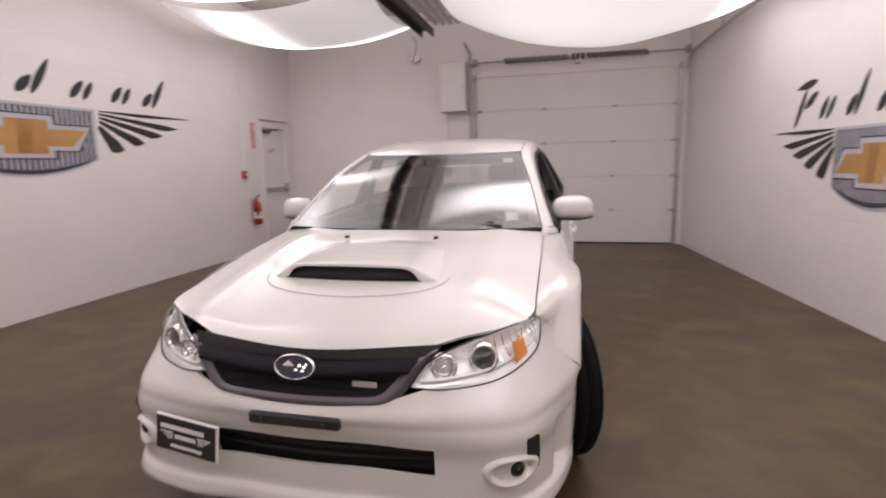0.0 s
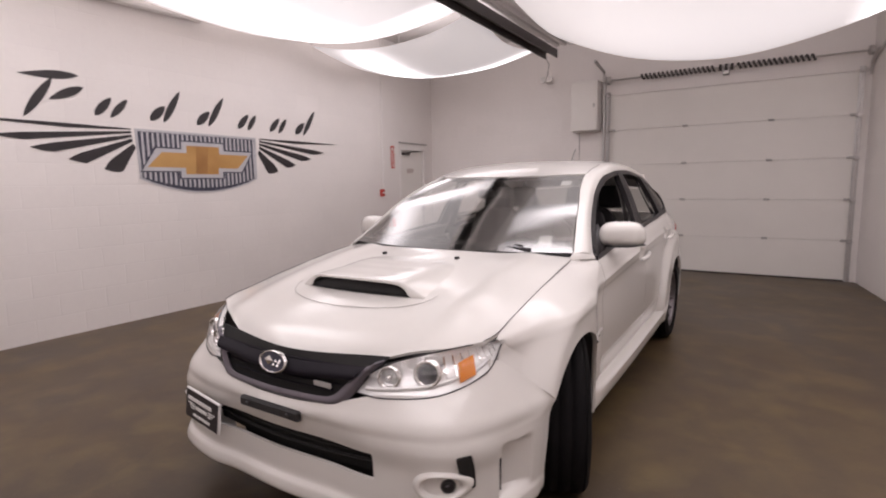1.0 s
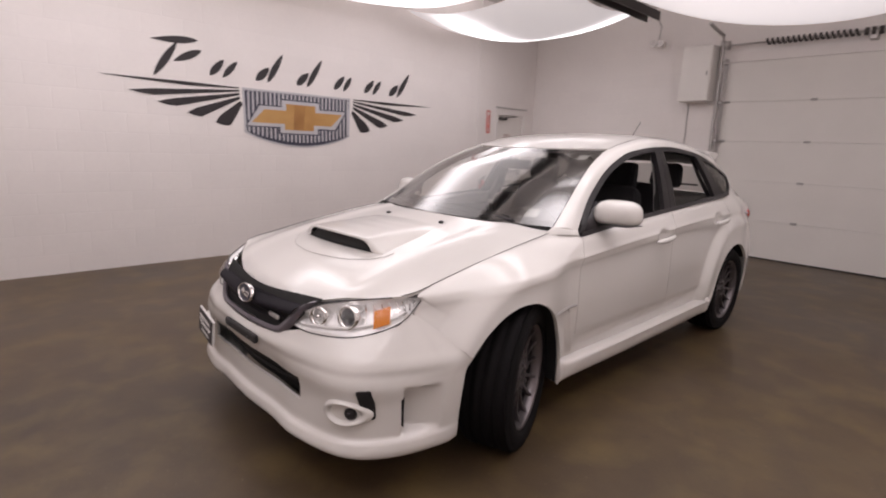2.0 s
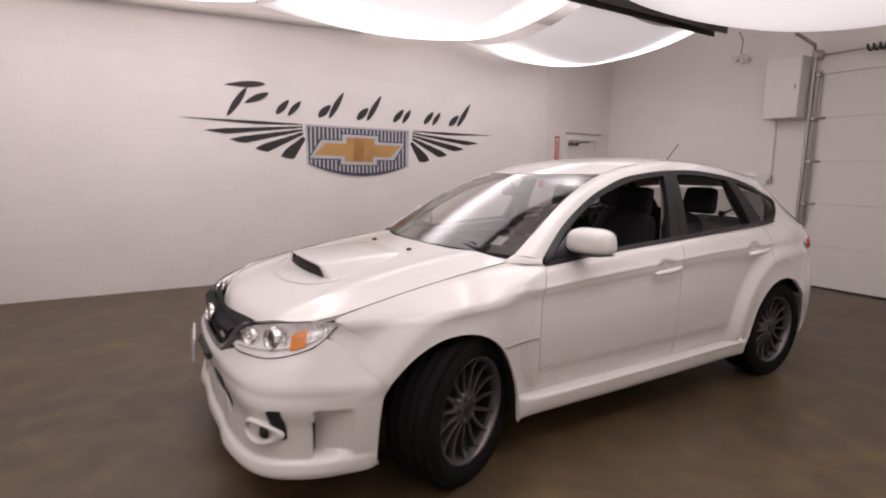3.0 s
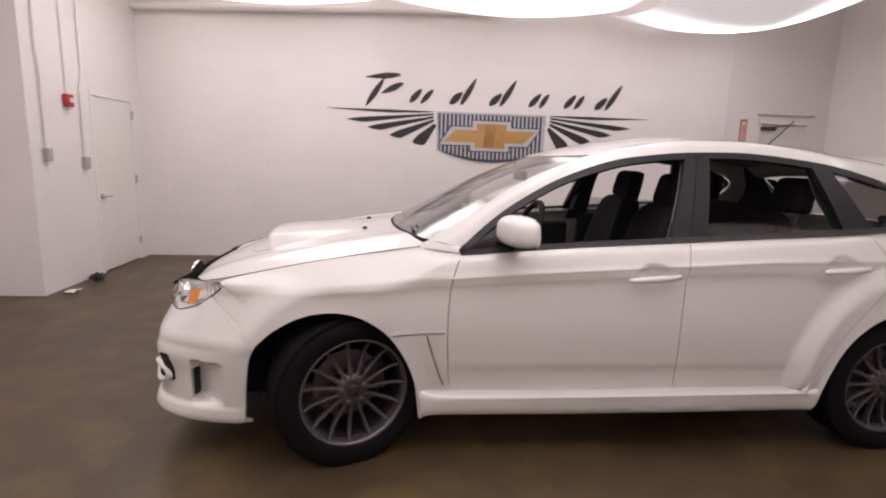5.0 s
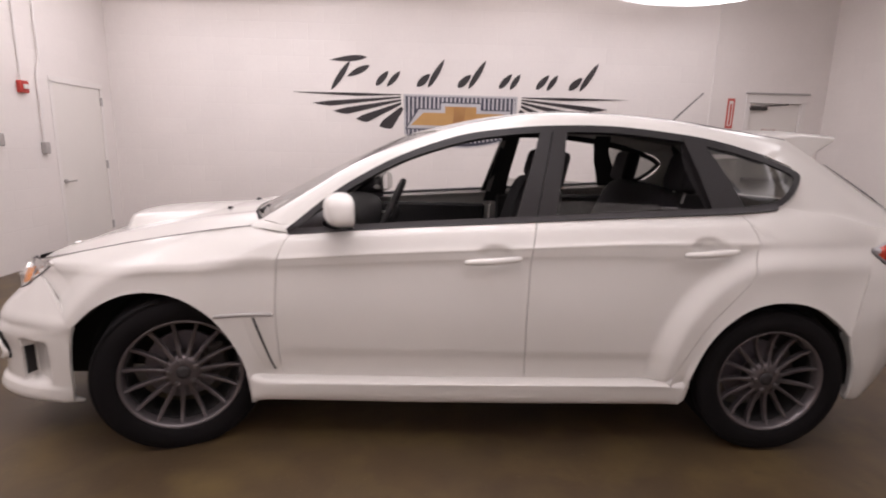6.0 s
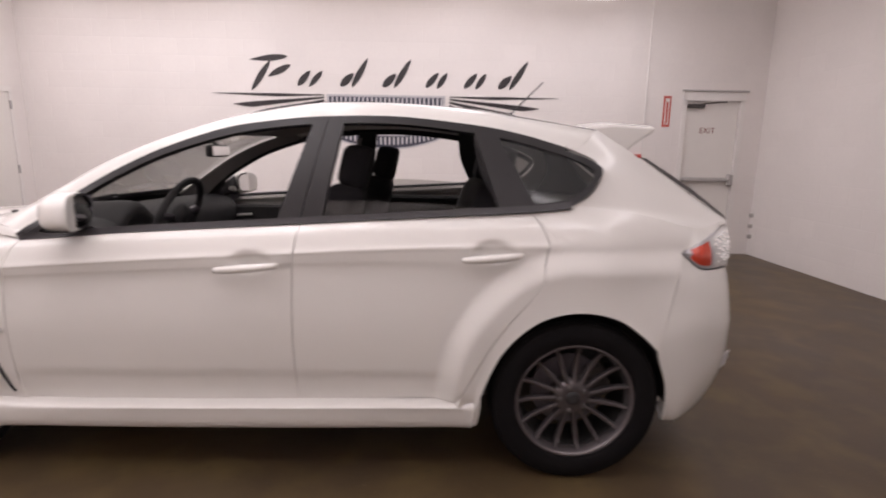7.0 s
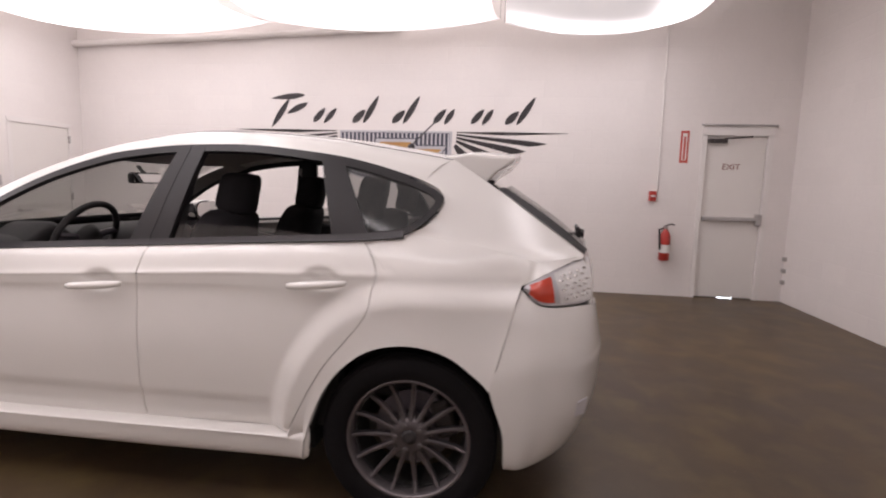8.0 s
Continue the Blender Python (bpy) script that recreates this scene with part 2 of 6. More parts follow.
# overhead track along the east side
d = thing("overhead_track", "galvanised overhead door track hung from the ceiling", "door track")
pts = [(2.53, YB - 0.06, 2.62), (2.54, YB - 0.12, 2.76), (2.55, YB - 0.3, 2.84), (2.6, 3.6, 2.86), (2.68, 2.2, 2.87), (2.76, 0.4, 2.88)]
part("rail", tube(pts, 0.022, sides=6), M_STEEL, d)
part("hanger", tube([(2.67, 2.4, 2.86), (2.67, 2.4, TOP)], 0.014, sides=5), M_STEEL, d)
part("hanger", tube([(2.61, 3.5, 2.86), (2.68, 3.5, TOP)], 0.012, sides=5), M_STEEL, d)


# ---------------------------------------------------------------- exit door in the west wall
def exit_door():
    d = thing("door_2", "white steel exit door with a grey panic bar", "door", (XL, 0, 0), kind="structure")
    part("slab", box(-0.075, -0.03, DY0 + 0.015, DY1 - 0.015, 0.01, DZ - 0.015, 0.004), M_DOOR, d)
    b = bmesh.new()
    box(-0.2, 0.012, DY0 - 0.045, DY0 + 0.012, 0, DZ + 0.0, bm=b)
    box(-0.2, 0.012, DY1 - 0.012, DY1 + 0.045, 0, DZ + 0.0, bm=b)
    box(-0.2, 0.012, DY0 - 0.045, DY1 + 0.045, DZ - 0.012, DZ + 0.10, bm=b)
    part("frame", b, M_PAINT, d)
    part("drip_cap", box(0.0, 0.04, DY0 - 0.06, DY1 + 0.07, DZ + 0.10, DZ + 0.12, 0.004), M_GREY, d)
    p = part("panic_bar", box(-0.03, 0.035, DY0 + 0.03, DY1 - 0.03, 0.955, 1.005, 0.012), M_GREY, d, "grey push bar")
    part("latch_case", box(-0.03, 0.05, DY1 - 0.075, DY1 - 0.02, 0.91, 1.05, 0.01), M_GREY, d)
    part("closer_body", box(-0.03, 0.035, DY0 + 0.03, DY0 + 0.24, DZ - 0.10, DZ - 0.05, 0.01), M_DARK, d, "dark door closer")
    part("closer_arm", tube([(0.02, DY0 + 0.2, DZ - 0.05), (0.06, DY0 + 0.42, DZ - 0.03), (0.01, DY0 + 0.52, DZ - 0.02)], 0.009, sides=5), M_DARK, d)
    words("EXIT", 0.10, Matrix.Translation((-0.0285, 4.26, 1.60)) @ Euler((radians(90), 0, radians(90))).to_matrix().to_4x4(), M_EXIT, "exit_lettering", d)
    part("daylight_gap", box(-0.058, -0.036, DY0 + 0.30, DY0 + 0.47, 0.001, 0.009), M_DAYLIGHT, d, "sliver of daylight under the door")
    part("gap", box(-0.06, -0.04, DY0 + 0.02, DY1 - 0.02, 0.0, 0.01), M_DARK, d)
    return d


exit_door()


def side_door():
    d = thing("door_3", "closed white flush side door with a lever handle", "door", (0, YF, 0), kind="structure")
    part("slab", box(FX0 + 0.012, FX1 - 0.012, -0.05, -0.005, 0.01, FZ - 0.012, 0.004), M_DOOR, d)
    b = bmesh.new()
    box(FX0 - 0.04, FX0 + 0.01, -0.15, 0.008, 0, FZ, bm=b)
    box(FX1 - 0.01, FX1 + 0.04, -0.15, 0.008, 0, FZ, bm=b)
    box(FX0 - 0.04, FX1 + 0.04, -0.15, 0.008, FZ - 0.01, FZ + 0.05, bm=b)
    part("frame", b, M_PAINT, d)
    h = part("lever_handle", lathe([(-0.005, 0.026), (0.012, 0.024)], "y", 14, at=(FX1 - 0.06, 0, 0.84)), M_STEEL, d)
    part("lever", tube([(FX1 - 0.06, 0.01, 0.84), (FX1 - 0.06, 0.045, 0.84), (FX1 - 0.17, 0.05, 0.84)], 0.009, sides=6), M_STEEL, h)
    for z in (0.24, 1.0, 1.76):
        part("hinge", box(FX0 - 0.012, FX0 + 0.018, -0.003, 0.014, z - 0.05, z + 0.05, 0.004), M_GREY, d)


side_door()


# ---------------------------------------------------------------- fixtures on the walls
d = thing("electrical_box", "tall white wall cabinet with a hinged cover beside the overhead door", "electrical box", (-0.97, YB, 2.53))
part("body", box(-0.21, 0.21, -0.24, 0.0, -0.38, 0.38, 0.01), M_PAINT, d)
part("cover", box(-0.205, 0.205, -0.252, -0.242, -0.375, 0.375, 0.004), M_DOOR, d)
part("latch", box(0.15, 0.17, -0.262, -0.25, -0.03, 0.03, 0.004), M_GREY, d)

d = thing("conduit", "steel conduit running down the wall beside the overhead door", "conduit", (0, YB, 0))
part("pipe", tube([(-0.70, -0.62, 3.10), (-0.70, -0.12, 3.03), (-0.71, -0.045, 2.93), (-0.71, -0.04, 2.76), (-0.71, -0.04, 0.0)], 0.022), M_STEEL, d)
part("elbow", lathe([(-0.04, 0.034), (0.04, 0.034)], "z", 12, at=(-0.71, -0.045, 2.93)), M_STEEL, d)
part("cord", tube([(-1.10, -0.02, 2.16), (-1.10, -0.02, 1.42)], 0.006, sides=5), M_GREY, d)
d = thing("wall_switch", "small grey switch box on the block wall", "switch", (-1.12, YB, 1.37))
part("body", box(-0.03, 0.03, -0.045, 0.0, -0.06, 0.06, 0.006), M_GREY, d)
part("toggle", box(-0.008, 0.008, -0.06, -0.045, -0.015, 0.015, 0.003), M_DARK, d)

d = thing("emergency_light", "twin round emergency lamps on a bent arm high on the wall", "wall lamp", (-1.62, YB, 3.02))
part("back_box", box(-0.05, 0.05, -0.05, 0.0, -0.05, 0.05, 0.008), M_PAINT, d)
part("arm", tube([(0, -0.04, 0.0), (0.0, -0.12, 0.03), (0.06, -0.2, 0.22), (0.0, -0.2, 0.34)], 0.01, sides=6), M_GREY, d)
for s in (-1, 1):
    h = part("lamp_head", lathe([(-0.17, 0.052), (-0.13, 0.05), (-0.06, 0.02)], "y", 16, at=(0.055 * s, 0, 0.0)), M_PAINT, d)
    part("lens", lathe([(-0.174, 0.044), (-0.170, 0.046)], "y", 16, at=(0.055 * s, 0, 0.0)), M_STEEL, h)

d = thing("fire_extinguisher", "red fire extinguisher with black hose beside the exit door", "fire extinguisher", (XL + 0.085, 3.54, 0.45))
part("cylinder", lathe([(0, 0.04), (0.01, 0.062), (0.30, 0.062), (0.345, 0.045), (0.37, 0.025), (0.385, 0.022)], "z", 20), M_RED, d, "red enamel cylinder", True)
part("label", lathe([(0.10, 0.0632), (0.20, 0.0632)], "z", 20), M_SIGN, d)
part("valve", box(-0.02, 0.02, -0.02, 0.02, 0.385, 0.42, 0.004), M_STEEL, d)
part("handle", tube([(0.0, -0.02, 0.42), (0.0, 0.06, 0.45), (0.0, 0.10, 0.44)], 0.01, sides=6), M_DARK, d)
part("hose", tube([(0.0, -0.02, 0.40), (0.02, -0.08, 0.38), (0.045, -0.075, 0.25), (0.05, -0.068, 0.14)], 0.012, sides=6), M_RUBBER, d)
part("bracket", box(-0.085, -0.06, -0.03, 0.03, 0.05, 0.40), M_STEEL, d)

d = thing("extinguisher_sign", "narrow white and red sign on the wall beside the exit door", "sign", (XL, 3.70, 1.83))
part("board", box(0, 0.006, -0.048, 0.048, -0.19, 0.19), M_RED_PRINT, d)
part("face", box(0.006, 0.009, -0.026, 0.026, -0.16, 0.16), M_SIGN, d)
part("bar", box(0.009, 0.011, -0.012, 0.012, -0.15, 0.12), M_RED_PRINT, d, "red bar of writing")

d = thing("fire_alarm_pull", "small red fire alarm box on the wall beside the exit door", "fire alarm", (XL, 3.37, 1.23))
part("body", box(0, 0.05, -0.04, 0.04, -0.06, 0.06, 0.006), M_RED, d)
part("lever", box(0.05, 0.06, -0.03, 0.03, -0.01, 0.012, 0.002), M_SIGN, d)
d = thing("wall_conduit", "thin painted conduit down the block wall", "conduit", (XL, 3.42, 0))
part("pipe", tube([(0.012, 0, TOP), (0.012, 0, 1.30)], 0.011, sides=6), M_PAINT, d)
d = thing("cornice_pipe", "white painted pipe along the top of the wall", "pipe", (XL, 0, 0))
part("pipe", tube([(0.06, YF, 3.06), (0.06, 0.2, 3.22)], 0.045, sides=10), M_PAINT, d)
d = thing("door_stop", "pair of small grey wall brackets in the corner", "bracket", (XL + 0.03, YB, 0))
for z in (0.22, 0.36, 0.5):
    part("bracket", box(0.0, 0.04, -0.04, 0.0, z, z + 0.05, 0.004), M_STEEL, d)

# front wall fixtures
d = thing("fire_alarm_horn", "red fire alarm horn on the wall with conduit above", "fire alarm", (-2.47, YF, 1.81))
part("body", box(-0.055, 0.055, 0, 0.05, -0.06, 0.06, 0.008), M_RED, d)
part("lens", box(-0.03, 0.03, 0.05, 0.068, -0.02, 0.025, 0.006), M_SIGN, d)
part("conduit", tube([(0, 0.012, 0.06), (0, 0.012, TOP - 1.81)], 0.011, sides=6), M_PAINT, d)
for x, z in ((-2.09, 1.29), (-2.68, 1.21)):
    d = thing("outlet_box", "grey electrical outlet box on the wall under a conduit", "outlet", (x, YF, z), group="outlet boxes")
    part("body", box(-0.035, 0.035, 0, 0.05, -0.06, 0.06, 0.006), M_GREY, d)
    part("cover", box(-0.028, 0.028, 0.05, 0.056, -0.05, 0.05, 0.002), M_STEEL, d)
    part("conduit", tube([(0, 0.02, 0.06), (0, 0.02, 0.75), (-0.06 if x < -2.4 else 0.02, 0.02, 0.9), (-0.06 if x < -2.4 else 0.02, 0.02, TOP - z)], 0.012, sides=6), M_PAINT, d)
b = bmesh.new()
for i in range(9):
    a = i * 0.7
    tube([(0.05 * math.cos(a), 0.04 * math.sin(a), 0.02 + 0.006 * i), (0.09 * math.cos(a + 1), 0.06 * math.sin(a + 1), 0.03 + 0.008 * (i % 5)), (0.06 * math.cos(a + 2), 0.05 * math.sin(a + 2), 0.018 + 0.005 * i)], 0.014, b, sides=6)
d = thing("cable_bundle", "black bundle of cable on the floor against the wall", "cable", (-2.52, YF + 0.12, 0.0))
part("coil", b, M_RUBBER, d)
d = thing("paper_scrap", "crumpled white paper on the floor by the wall", "litter", (-2.06, YF + 0.14, 0.0))
b = bmesh.new()
bmesh.ops.create_grid(b, x_segments=6, y_segments=4, size=0.5, matrix=Matrix.Diagonal((0.16, 0.09, 1, 1)))
for v in b.verts:
    v.co.z = 0.012 + 0.018 * noise.noise(v.co * 30)
part("sheet", b, M_PAPER, d)


# ---------------------------------------------------------------- murals
def leaf(u0, v0, u1, v1, w, k=0.35, n=12):
    """A tapered stroke from one end to the other, widest at k."""
    p, q = Vector((u0, v0)), Vector((u1, v1))
    d = (q - p)
    nrm = Vector((-d.y, d.x)).normalized()
    up, dn = [], []
    for i in range(n + 1):
        t = i / n
        h = w * (math.sin(math.pi * min(1, t ** (math.log(0.5) / math.log(k)))) ** 0.7)
        c = p + d * t
        up.append(tuple(c + nrm * h / 2))
        dn.append(tuple(c - nrm * h / 2))
    return up + dn[::-1][1:-1]


def feather(u0, v0, u1, v1, w, k=0.18, n=10):
    """A wing feather: a slanted point outside, widest near it, narrowing inwards."""
    p, q = Vector((u0, v0)), Vector((u1, v1))
    d = q - p
    nrm = Vector((-d.y, d.x)).normalized() * (1 if d.x > 0 else -1)
    up, dn = [], []
    for i in range(n + 1):
        t = i / n
        h = w * (min(1, t / k) ** 0.75 if t < k else 1 - 0.72 * (t - k) / (1 - k))
        up.append(tuple(p + d * t + nrm * h * 0.18))
        dn.append(tuple(p + d * t - nrm * h * 0.82))
    return up + dn[::-1][:-1]


def mural(to3d, label):
    m = thing("mural", label, "mural", kind="structure")

    def piece(name, outline, material, lift=0.0, deep=0.003, label=""):
        part(name, plate(outline, lambda u, v, w: to3d(u, v, lift + w), deep), material, m, label)
    # wings, five feathers a side
    F = [((0.0, 1.790), (1.30, 1.788), 0.036, 0.60), ((0.245, 1.665), (1.30, 1.762), 0.062, 0.20), ((0.49, 1.575), (1.30, 1.728), 0.080, 0.18),
         ((0.76, 1.485), (1.30, 1.690), 0.100, 0.20), ((1.04, 1.400), (1.31, 1.640), 0.150, 0.26)]
    for (a, b_, w, k) in F:
        piece("feather", feather(*a, *b_, w, k), M_BLACK)
        piece("feather", feather(4.05 - a[0], a[1], 4.05 - b_[0], b_[1], w, k), M_BLACK)
    # shield
    def shield(g):
        pts = [(1.33 + g, 1.795 - g), (2.70 - g, 1.795 - g), (2.69 - g, 1.31 + g * 0.4)]
        for i in range(1, 12):
            t = i / 12
            u = 2.69 - g + (1.345 + g - 2.69 + g) * t
            pts.append((u, 1.31 + g * 0.4 - (0.15 - 0.3 * g) * math.sin(math.pi * t) ** 0.8))
        return pts + [(1.345 + g, 1.31 + g * 0.4)]
    piece("shield_rim", shield(0.0), M_SILVER, 0.0, 0.003)
    piece("shield_field", shield(0.025), M_CHARCOAL, 0.003, 0.002)
    for i in range(26):
        u = 1.385 + i * 0.0505
        low = 1.345 - 0.13 * math.sin(math.pi * (u - 1.33) / 1.37) ** 0.8
        piece("stripe", [(u, low), (u + 0.022, low), (u + 0.022, 1.765), (u, 1.765)], M_SILVER, 0.005, 0.001)
    bow = [(1.40, 1.41), (1.55, 1.595), (1.81, 1.595), (1.81, 1.674), (2.23, 1.674), (2.23, 1.595), (2.60, 1.595), (2.45, 1.41), (2.21, 1.41), (2.21, 1.342), (1.79, 1.342), (1.79, 1.41)]
    c = Vector((2.01, 1.50))
    for name, g, mt, l in (("emblem_rim", 0.035, M_CHARCOAL, 0.006), ("emblem_edge", 0.022, M_SILVER, 0.007), ("emblem", -0.016, M_GOLD, 0.008)):
        piece(name, [(u + g * (1.4 if u > c.x else -1.4), v + g * (1 if v > c.y else -1)) for u, v in bow], mt, l, 0.001)
    piece("emblem_facet", [(1.92, 1.362), (2.05, 1.362), (2.08, 1.654), (1.94, 1.654)], M_GOLD_DARK, 0.009, 0.001)
    # plain slanted brush strokes above the wings
    for u0, u1 in ((1.49, 1.81), (1.975, 2.305), (3.31, 3.65)):
        piece("brush_stroke", leaf(u0 + 0.13, 1.875, u1, 2.21, 0.070, 0.45), M_BLACK)
        piece("brush_stroke", leaf(u0, 1.885, u0 + 0.155, 2.04, 0.085, 0.45), M_BLACK)
    for u0, u1 in ((1.0, 1.29), (2.47, 2.72), (2.915, 3.17)):
        piece("brush_stroke", leaf(u0, 1.885, u0 + 0.15, 2.06, 0.075, 0.45), M_BLACK)
        piece("brush_stroke", leaf(u0 + 0.13, 1.875, u1, 2.06, 0.065, 0.5), M_BLACK)
    piece("brush_stroke", leaf(0.47, 1.82, 0.70, 2.17, 0.070, 0.5), M_BLACK)
    piece("brush_stroke", leaf(0.46, 2.17, 0.90, 2.215, 0.070, 0.6), M_BLACK)
    piece("brush_stroke", leaf(0.66, 1.985, 0.93, 2.12, 0.075, 0.55), M_BLACK)
    return m


mural(lambda u, v, w: (XL + 0.0035 + w, -2.03 + 1.08 * u, 1.965 + 1.05 * (v - 1.79)), "black winged mural with a silver shield and gold emblem painted on the wall")
E_AT = 2.675
E_K = 0.73


def east3d(u, v, w):
    p = EA + E_DIR * (E_AT + u * E_K) - E_OUT * (0.0035 + w)
    return (p.x, p.y, 1.548 + (v - 1.79))


mural(east3d, "black winged mural with a silver shield and gold emblem on the opposite wall")


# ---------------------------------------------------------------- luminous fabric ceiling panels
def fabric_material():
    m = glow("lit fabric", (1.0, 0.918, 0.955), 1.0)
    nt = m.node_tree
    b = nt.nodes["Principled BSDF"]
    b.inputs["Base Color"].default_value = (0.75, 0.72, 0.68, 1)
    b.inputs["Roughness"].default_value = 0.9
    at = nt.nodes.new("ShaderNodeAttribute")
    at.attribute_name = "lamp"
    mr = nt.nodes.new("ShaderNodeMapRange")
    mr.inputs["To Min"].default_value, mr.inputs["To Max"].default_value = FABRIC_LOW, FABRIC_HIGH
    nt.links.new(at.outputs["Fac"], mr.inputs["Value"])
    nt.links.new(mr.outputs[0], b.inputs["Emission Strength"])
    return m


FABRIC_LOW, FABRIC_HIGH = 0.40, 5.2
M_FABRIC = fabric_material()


def fabric_panel(x0, x1, y0, y1, z, sag, tubes_and_fill):
    """Stretched cloth pinned at its corners, sagging between, lit from above by tube lamps and wide added fill glows:
    which way each runs, its place and spread in parts of the cloth's width, its power.
    """
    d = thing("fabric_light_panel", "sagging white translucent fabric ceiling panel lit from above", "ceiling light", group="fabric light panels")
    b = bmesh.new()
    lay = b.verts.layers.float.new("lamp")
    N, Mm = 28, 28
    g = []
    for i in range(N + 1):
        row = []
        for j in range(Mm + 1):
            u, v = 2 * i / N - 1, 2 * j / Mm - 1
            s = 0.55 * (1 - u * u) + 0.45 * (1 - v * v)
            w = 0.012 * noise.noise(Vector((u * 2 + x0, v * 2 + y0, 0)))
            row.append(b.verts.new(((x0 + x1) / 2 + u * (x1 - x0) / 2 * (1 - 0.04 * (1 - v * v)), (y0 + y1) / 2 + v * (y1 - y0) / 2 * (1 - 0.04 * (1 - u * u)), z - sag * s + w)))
            row[-1][lay] = max(power * math.exp(-(((v if along == "x" else u) - at) / wide) ** 2) * math.exp(-(abs(u if along == "x" else v) / 0.86) ** 4) for along, at, wide, power in tubes_and_fill)
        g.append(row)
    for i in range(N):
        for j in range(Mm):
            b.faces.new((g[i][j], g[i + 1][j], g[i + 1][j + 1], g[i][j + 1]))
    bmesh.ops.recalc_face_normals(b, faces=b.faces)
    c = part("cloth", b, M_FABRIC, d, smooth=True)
    for u in (x0, x1):
        for v in (y0, y1):
            part("cord", tube([(u, v, z), (u, v, TOP)], 0.006, sides=4), M_GREY, d)


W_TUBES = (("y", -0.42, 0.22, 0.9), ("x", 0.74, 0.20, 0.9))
# last entry: wide fill glow added to brighten the front bumper
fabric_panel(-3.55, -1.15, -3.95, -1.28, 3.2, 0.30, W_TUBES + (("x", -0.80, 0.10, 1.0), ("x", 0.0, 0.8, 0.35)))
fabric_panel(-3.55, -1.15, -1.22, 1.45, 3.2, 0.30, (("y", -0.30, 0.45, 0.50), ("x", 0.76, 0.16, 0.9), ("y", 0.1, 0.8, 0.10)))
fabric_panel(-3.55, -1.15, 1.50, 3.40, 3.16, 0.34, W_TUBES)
# second entry: wide fill glow added overhead, out of view, for the bumper
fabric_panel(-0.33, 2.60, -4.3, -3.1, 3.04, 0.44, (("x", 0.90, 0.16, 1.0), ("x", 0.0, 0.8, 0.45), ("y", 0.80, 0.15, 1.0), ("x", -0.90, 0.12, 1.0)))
# second entry: wide fill glow added to brighten the car's flank
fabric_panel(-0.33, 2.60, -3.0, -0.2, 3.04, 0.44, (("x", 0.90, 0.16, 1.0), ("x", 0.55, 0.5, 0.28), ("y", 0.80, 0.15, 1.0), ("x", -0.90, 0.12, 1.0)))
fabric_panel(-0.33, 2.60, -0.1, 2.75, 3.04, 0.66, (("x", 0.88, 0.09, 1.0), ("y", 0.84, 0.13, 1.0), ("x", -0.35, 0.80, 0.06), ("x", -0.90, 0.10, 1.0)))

# steel channel and conduits between the fabric panels
d = thing("ceiling_channel", "dark steel channel running along the ceiling between fabric panels", "ceiling rail")
b = bmesh.new()
box(-1.07, -0.90, -3.9, 3.3, 3.06, 3.08, bm=b)
box(-1.07, -1.055, -3.9, 3.3, 2.98, 3.06, bm=b)
box(-0.915, -0.90, -3.9, 3.3, 2.98, 3.06, bm=b)
part("channel", b, M_DARK, d)
for x in (-0.79, -0.70, -0.61, -0.51):
    part("rail", box(x - 0.025, x + 0.025, -3.9, 3.0, 3.04, 3.08, 0.006), M_STEEL, d, "grey steel rail")
for y in (-3.2, -1.1, 1, 2.9):
    part("hanger", box(-1.08, -0.46, y - 0.02, y + 0.02, 3.08, 3.11), M_STEEL, d)
    part("rod", tube([(-0.76, y, 3.11), (-0.76, y, TOP)], 0.008, sides=5), M_STEEL, d)
# ---------------------------------------------------------------- the car
# built about its own centre: nose towards -y, left side at +x
def pearl():
    m = mat("pearl white paint", (0.690, 0.667, 0.638), rough=0.42, var=0.02, scale=3, fine=400, coat=1.0, rvar=0.05)
    m.node_tree.nodes["Principled BSDF"].inputs["Coat Roughness"].default_value = 0.11
    return m


M_BODY = pearl()
M_TRIM = mat("satin black trim", (0.028, 0.025, 0.028), rough=0.38, var=0.15)
M_PILLAR = mat("black pillar film", (0.013, 0.011, 0.012), rough=0.40, var=0.1, spec=0.35)
M_PLASTIC = mat("black grained plastic", (0.022, 0.020, 0.021), rough=0.65, var=0.2, bump=0.15, bump_scale=500)
M_CLOTH = mat("black seat cloth", (0.013, 0.011, 0.013), rough=0.95, var=0.25, fine=300, bump=0.3, bump_scale=700)
M_LINER = mat("grey headliner", (0.30, 0.28, 0.27), rough=0.95, var=0.05)
M_GRILLE = mat("dark grille plastic", (0.008, 0.006, 0.010), rough=0.6, var=0.2, spec=0.15)
M_GUN = mat("gunmetal grille band", (0.15, 0.135, 0.155), rough=0.35, metal=0.5, var=0.05)
M_CHROME = mat("chrome", (0.82, 0.81, 0.80), rough=0.08, metal=1.0, var=0.02)
M_REFLECT = mat("lamp reflector", (0.90, 0.89, 0.885), rough=0.24, metal=0.25, var=0.10, scale=22, fine=90)
M_ALLOY = mat("dark grey alloy", (0.118, 0.104, 0.108), rough=0.30, metal=0.65, var=0.08)
M_ALLOY_EDGE = mat("worn alloy rim", (0.165, 0.147, 0.152), rough=0.32, metal=0.65, var=0.12, scale=20)
M_TYRE = mat("tyre rubber", (0.0065, 0.0055, 0.006), rough=0.85, var=0.3, scale=8, bump=0.15, bump_scale=120, spec=0.15)
M_AMBER = mat("amber lens", (0.75, 0.24, 0.02), rough=0.2, coat=0.6, var=0.08)
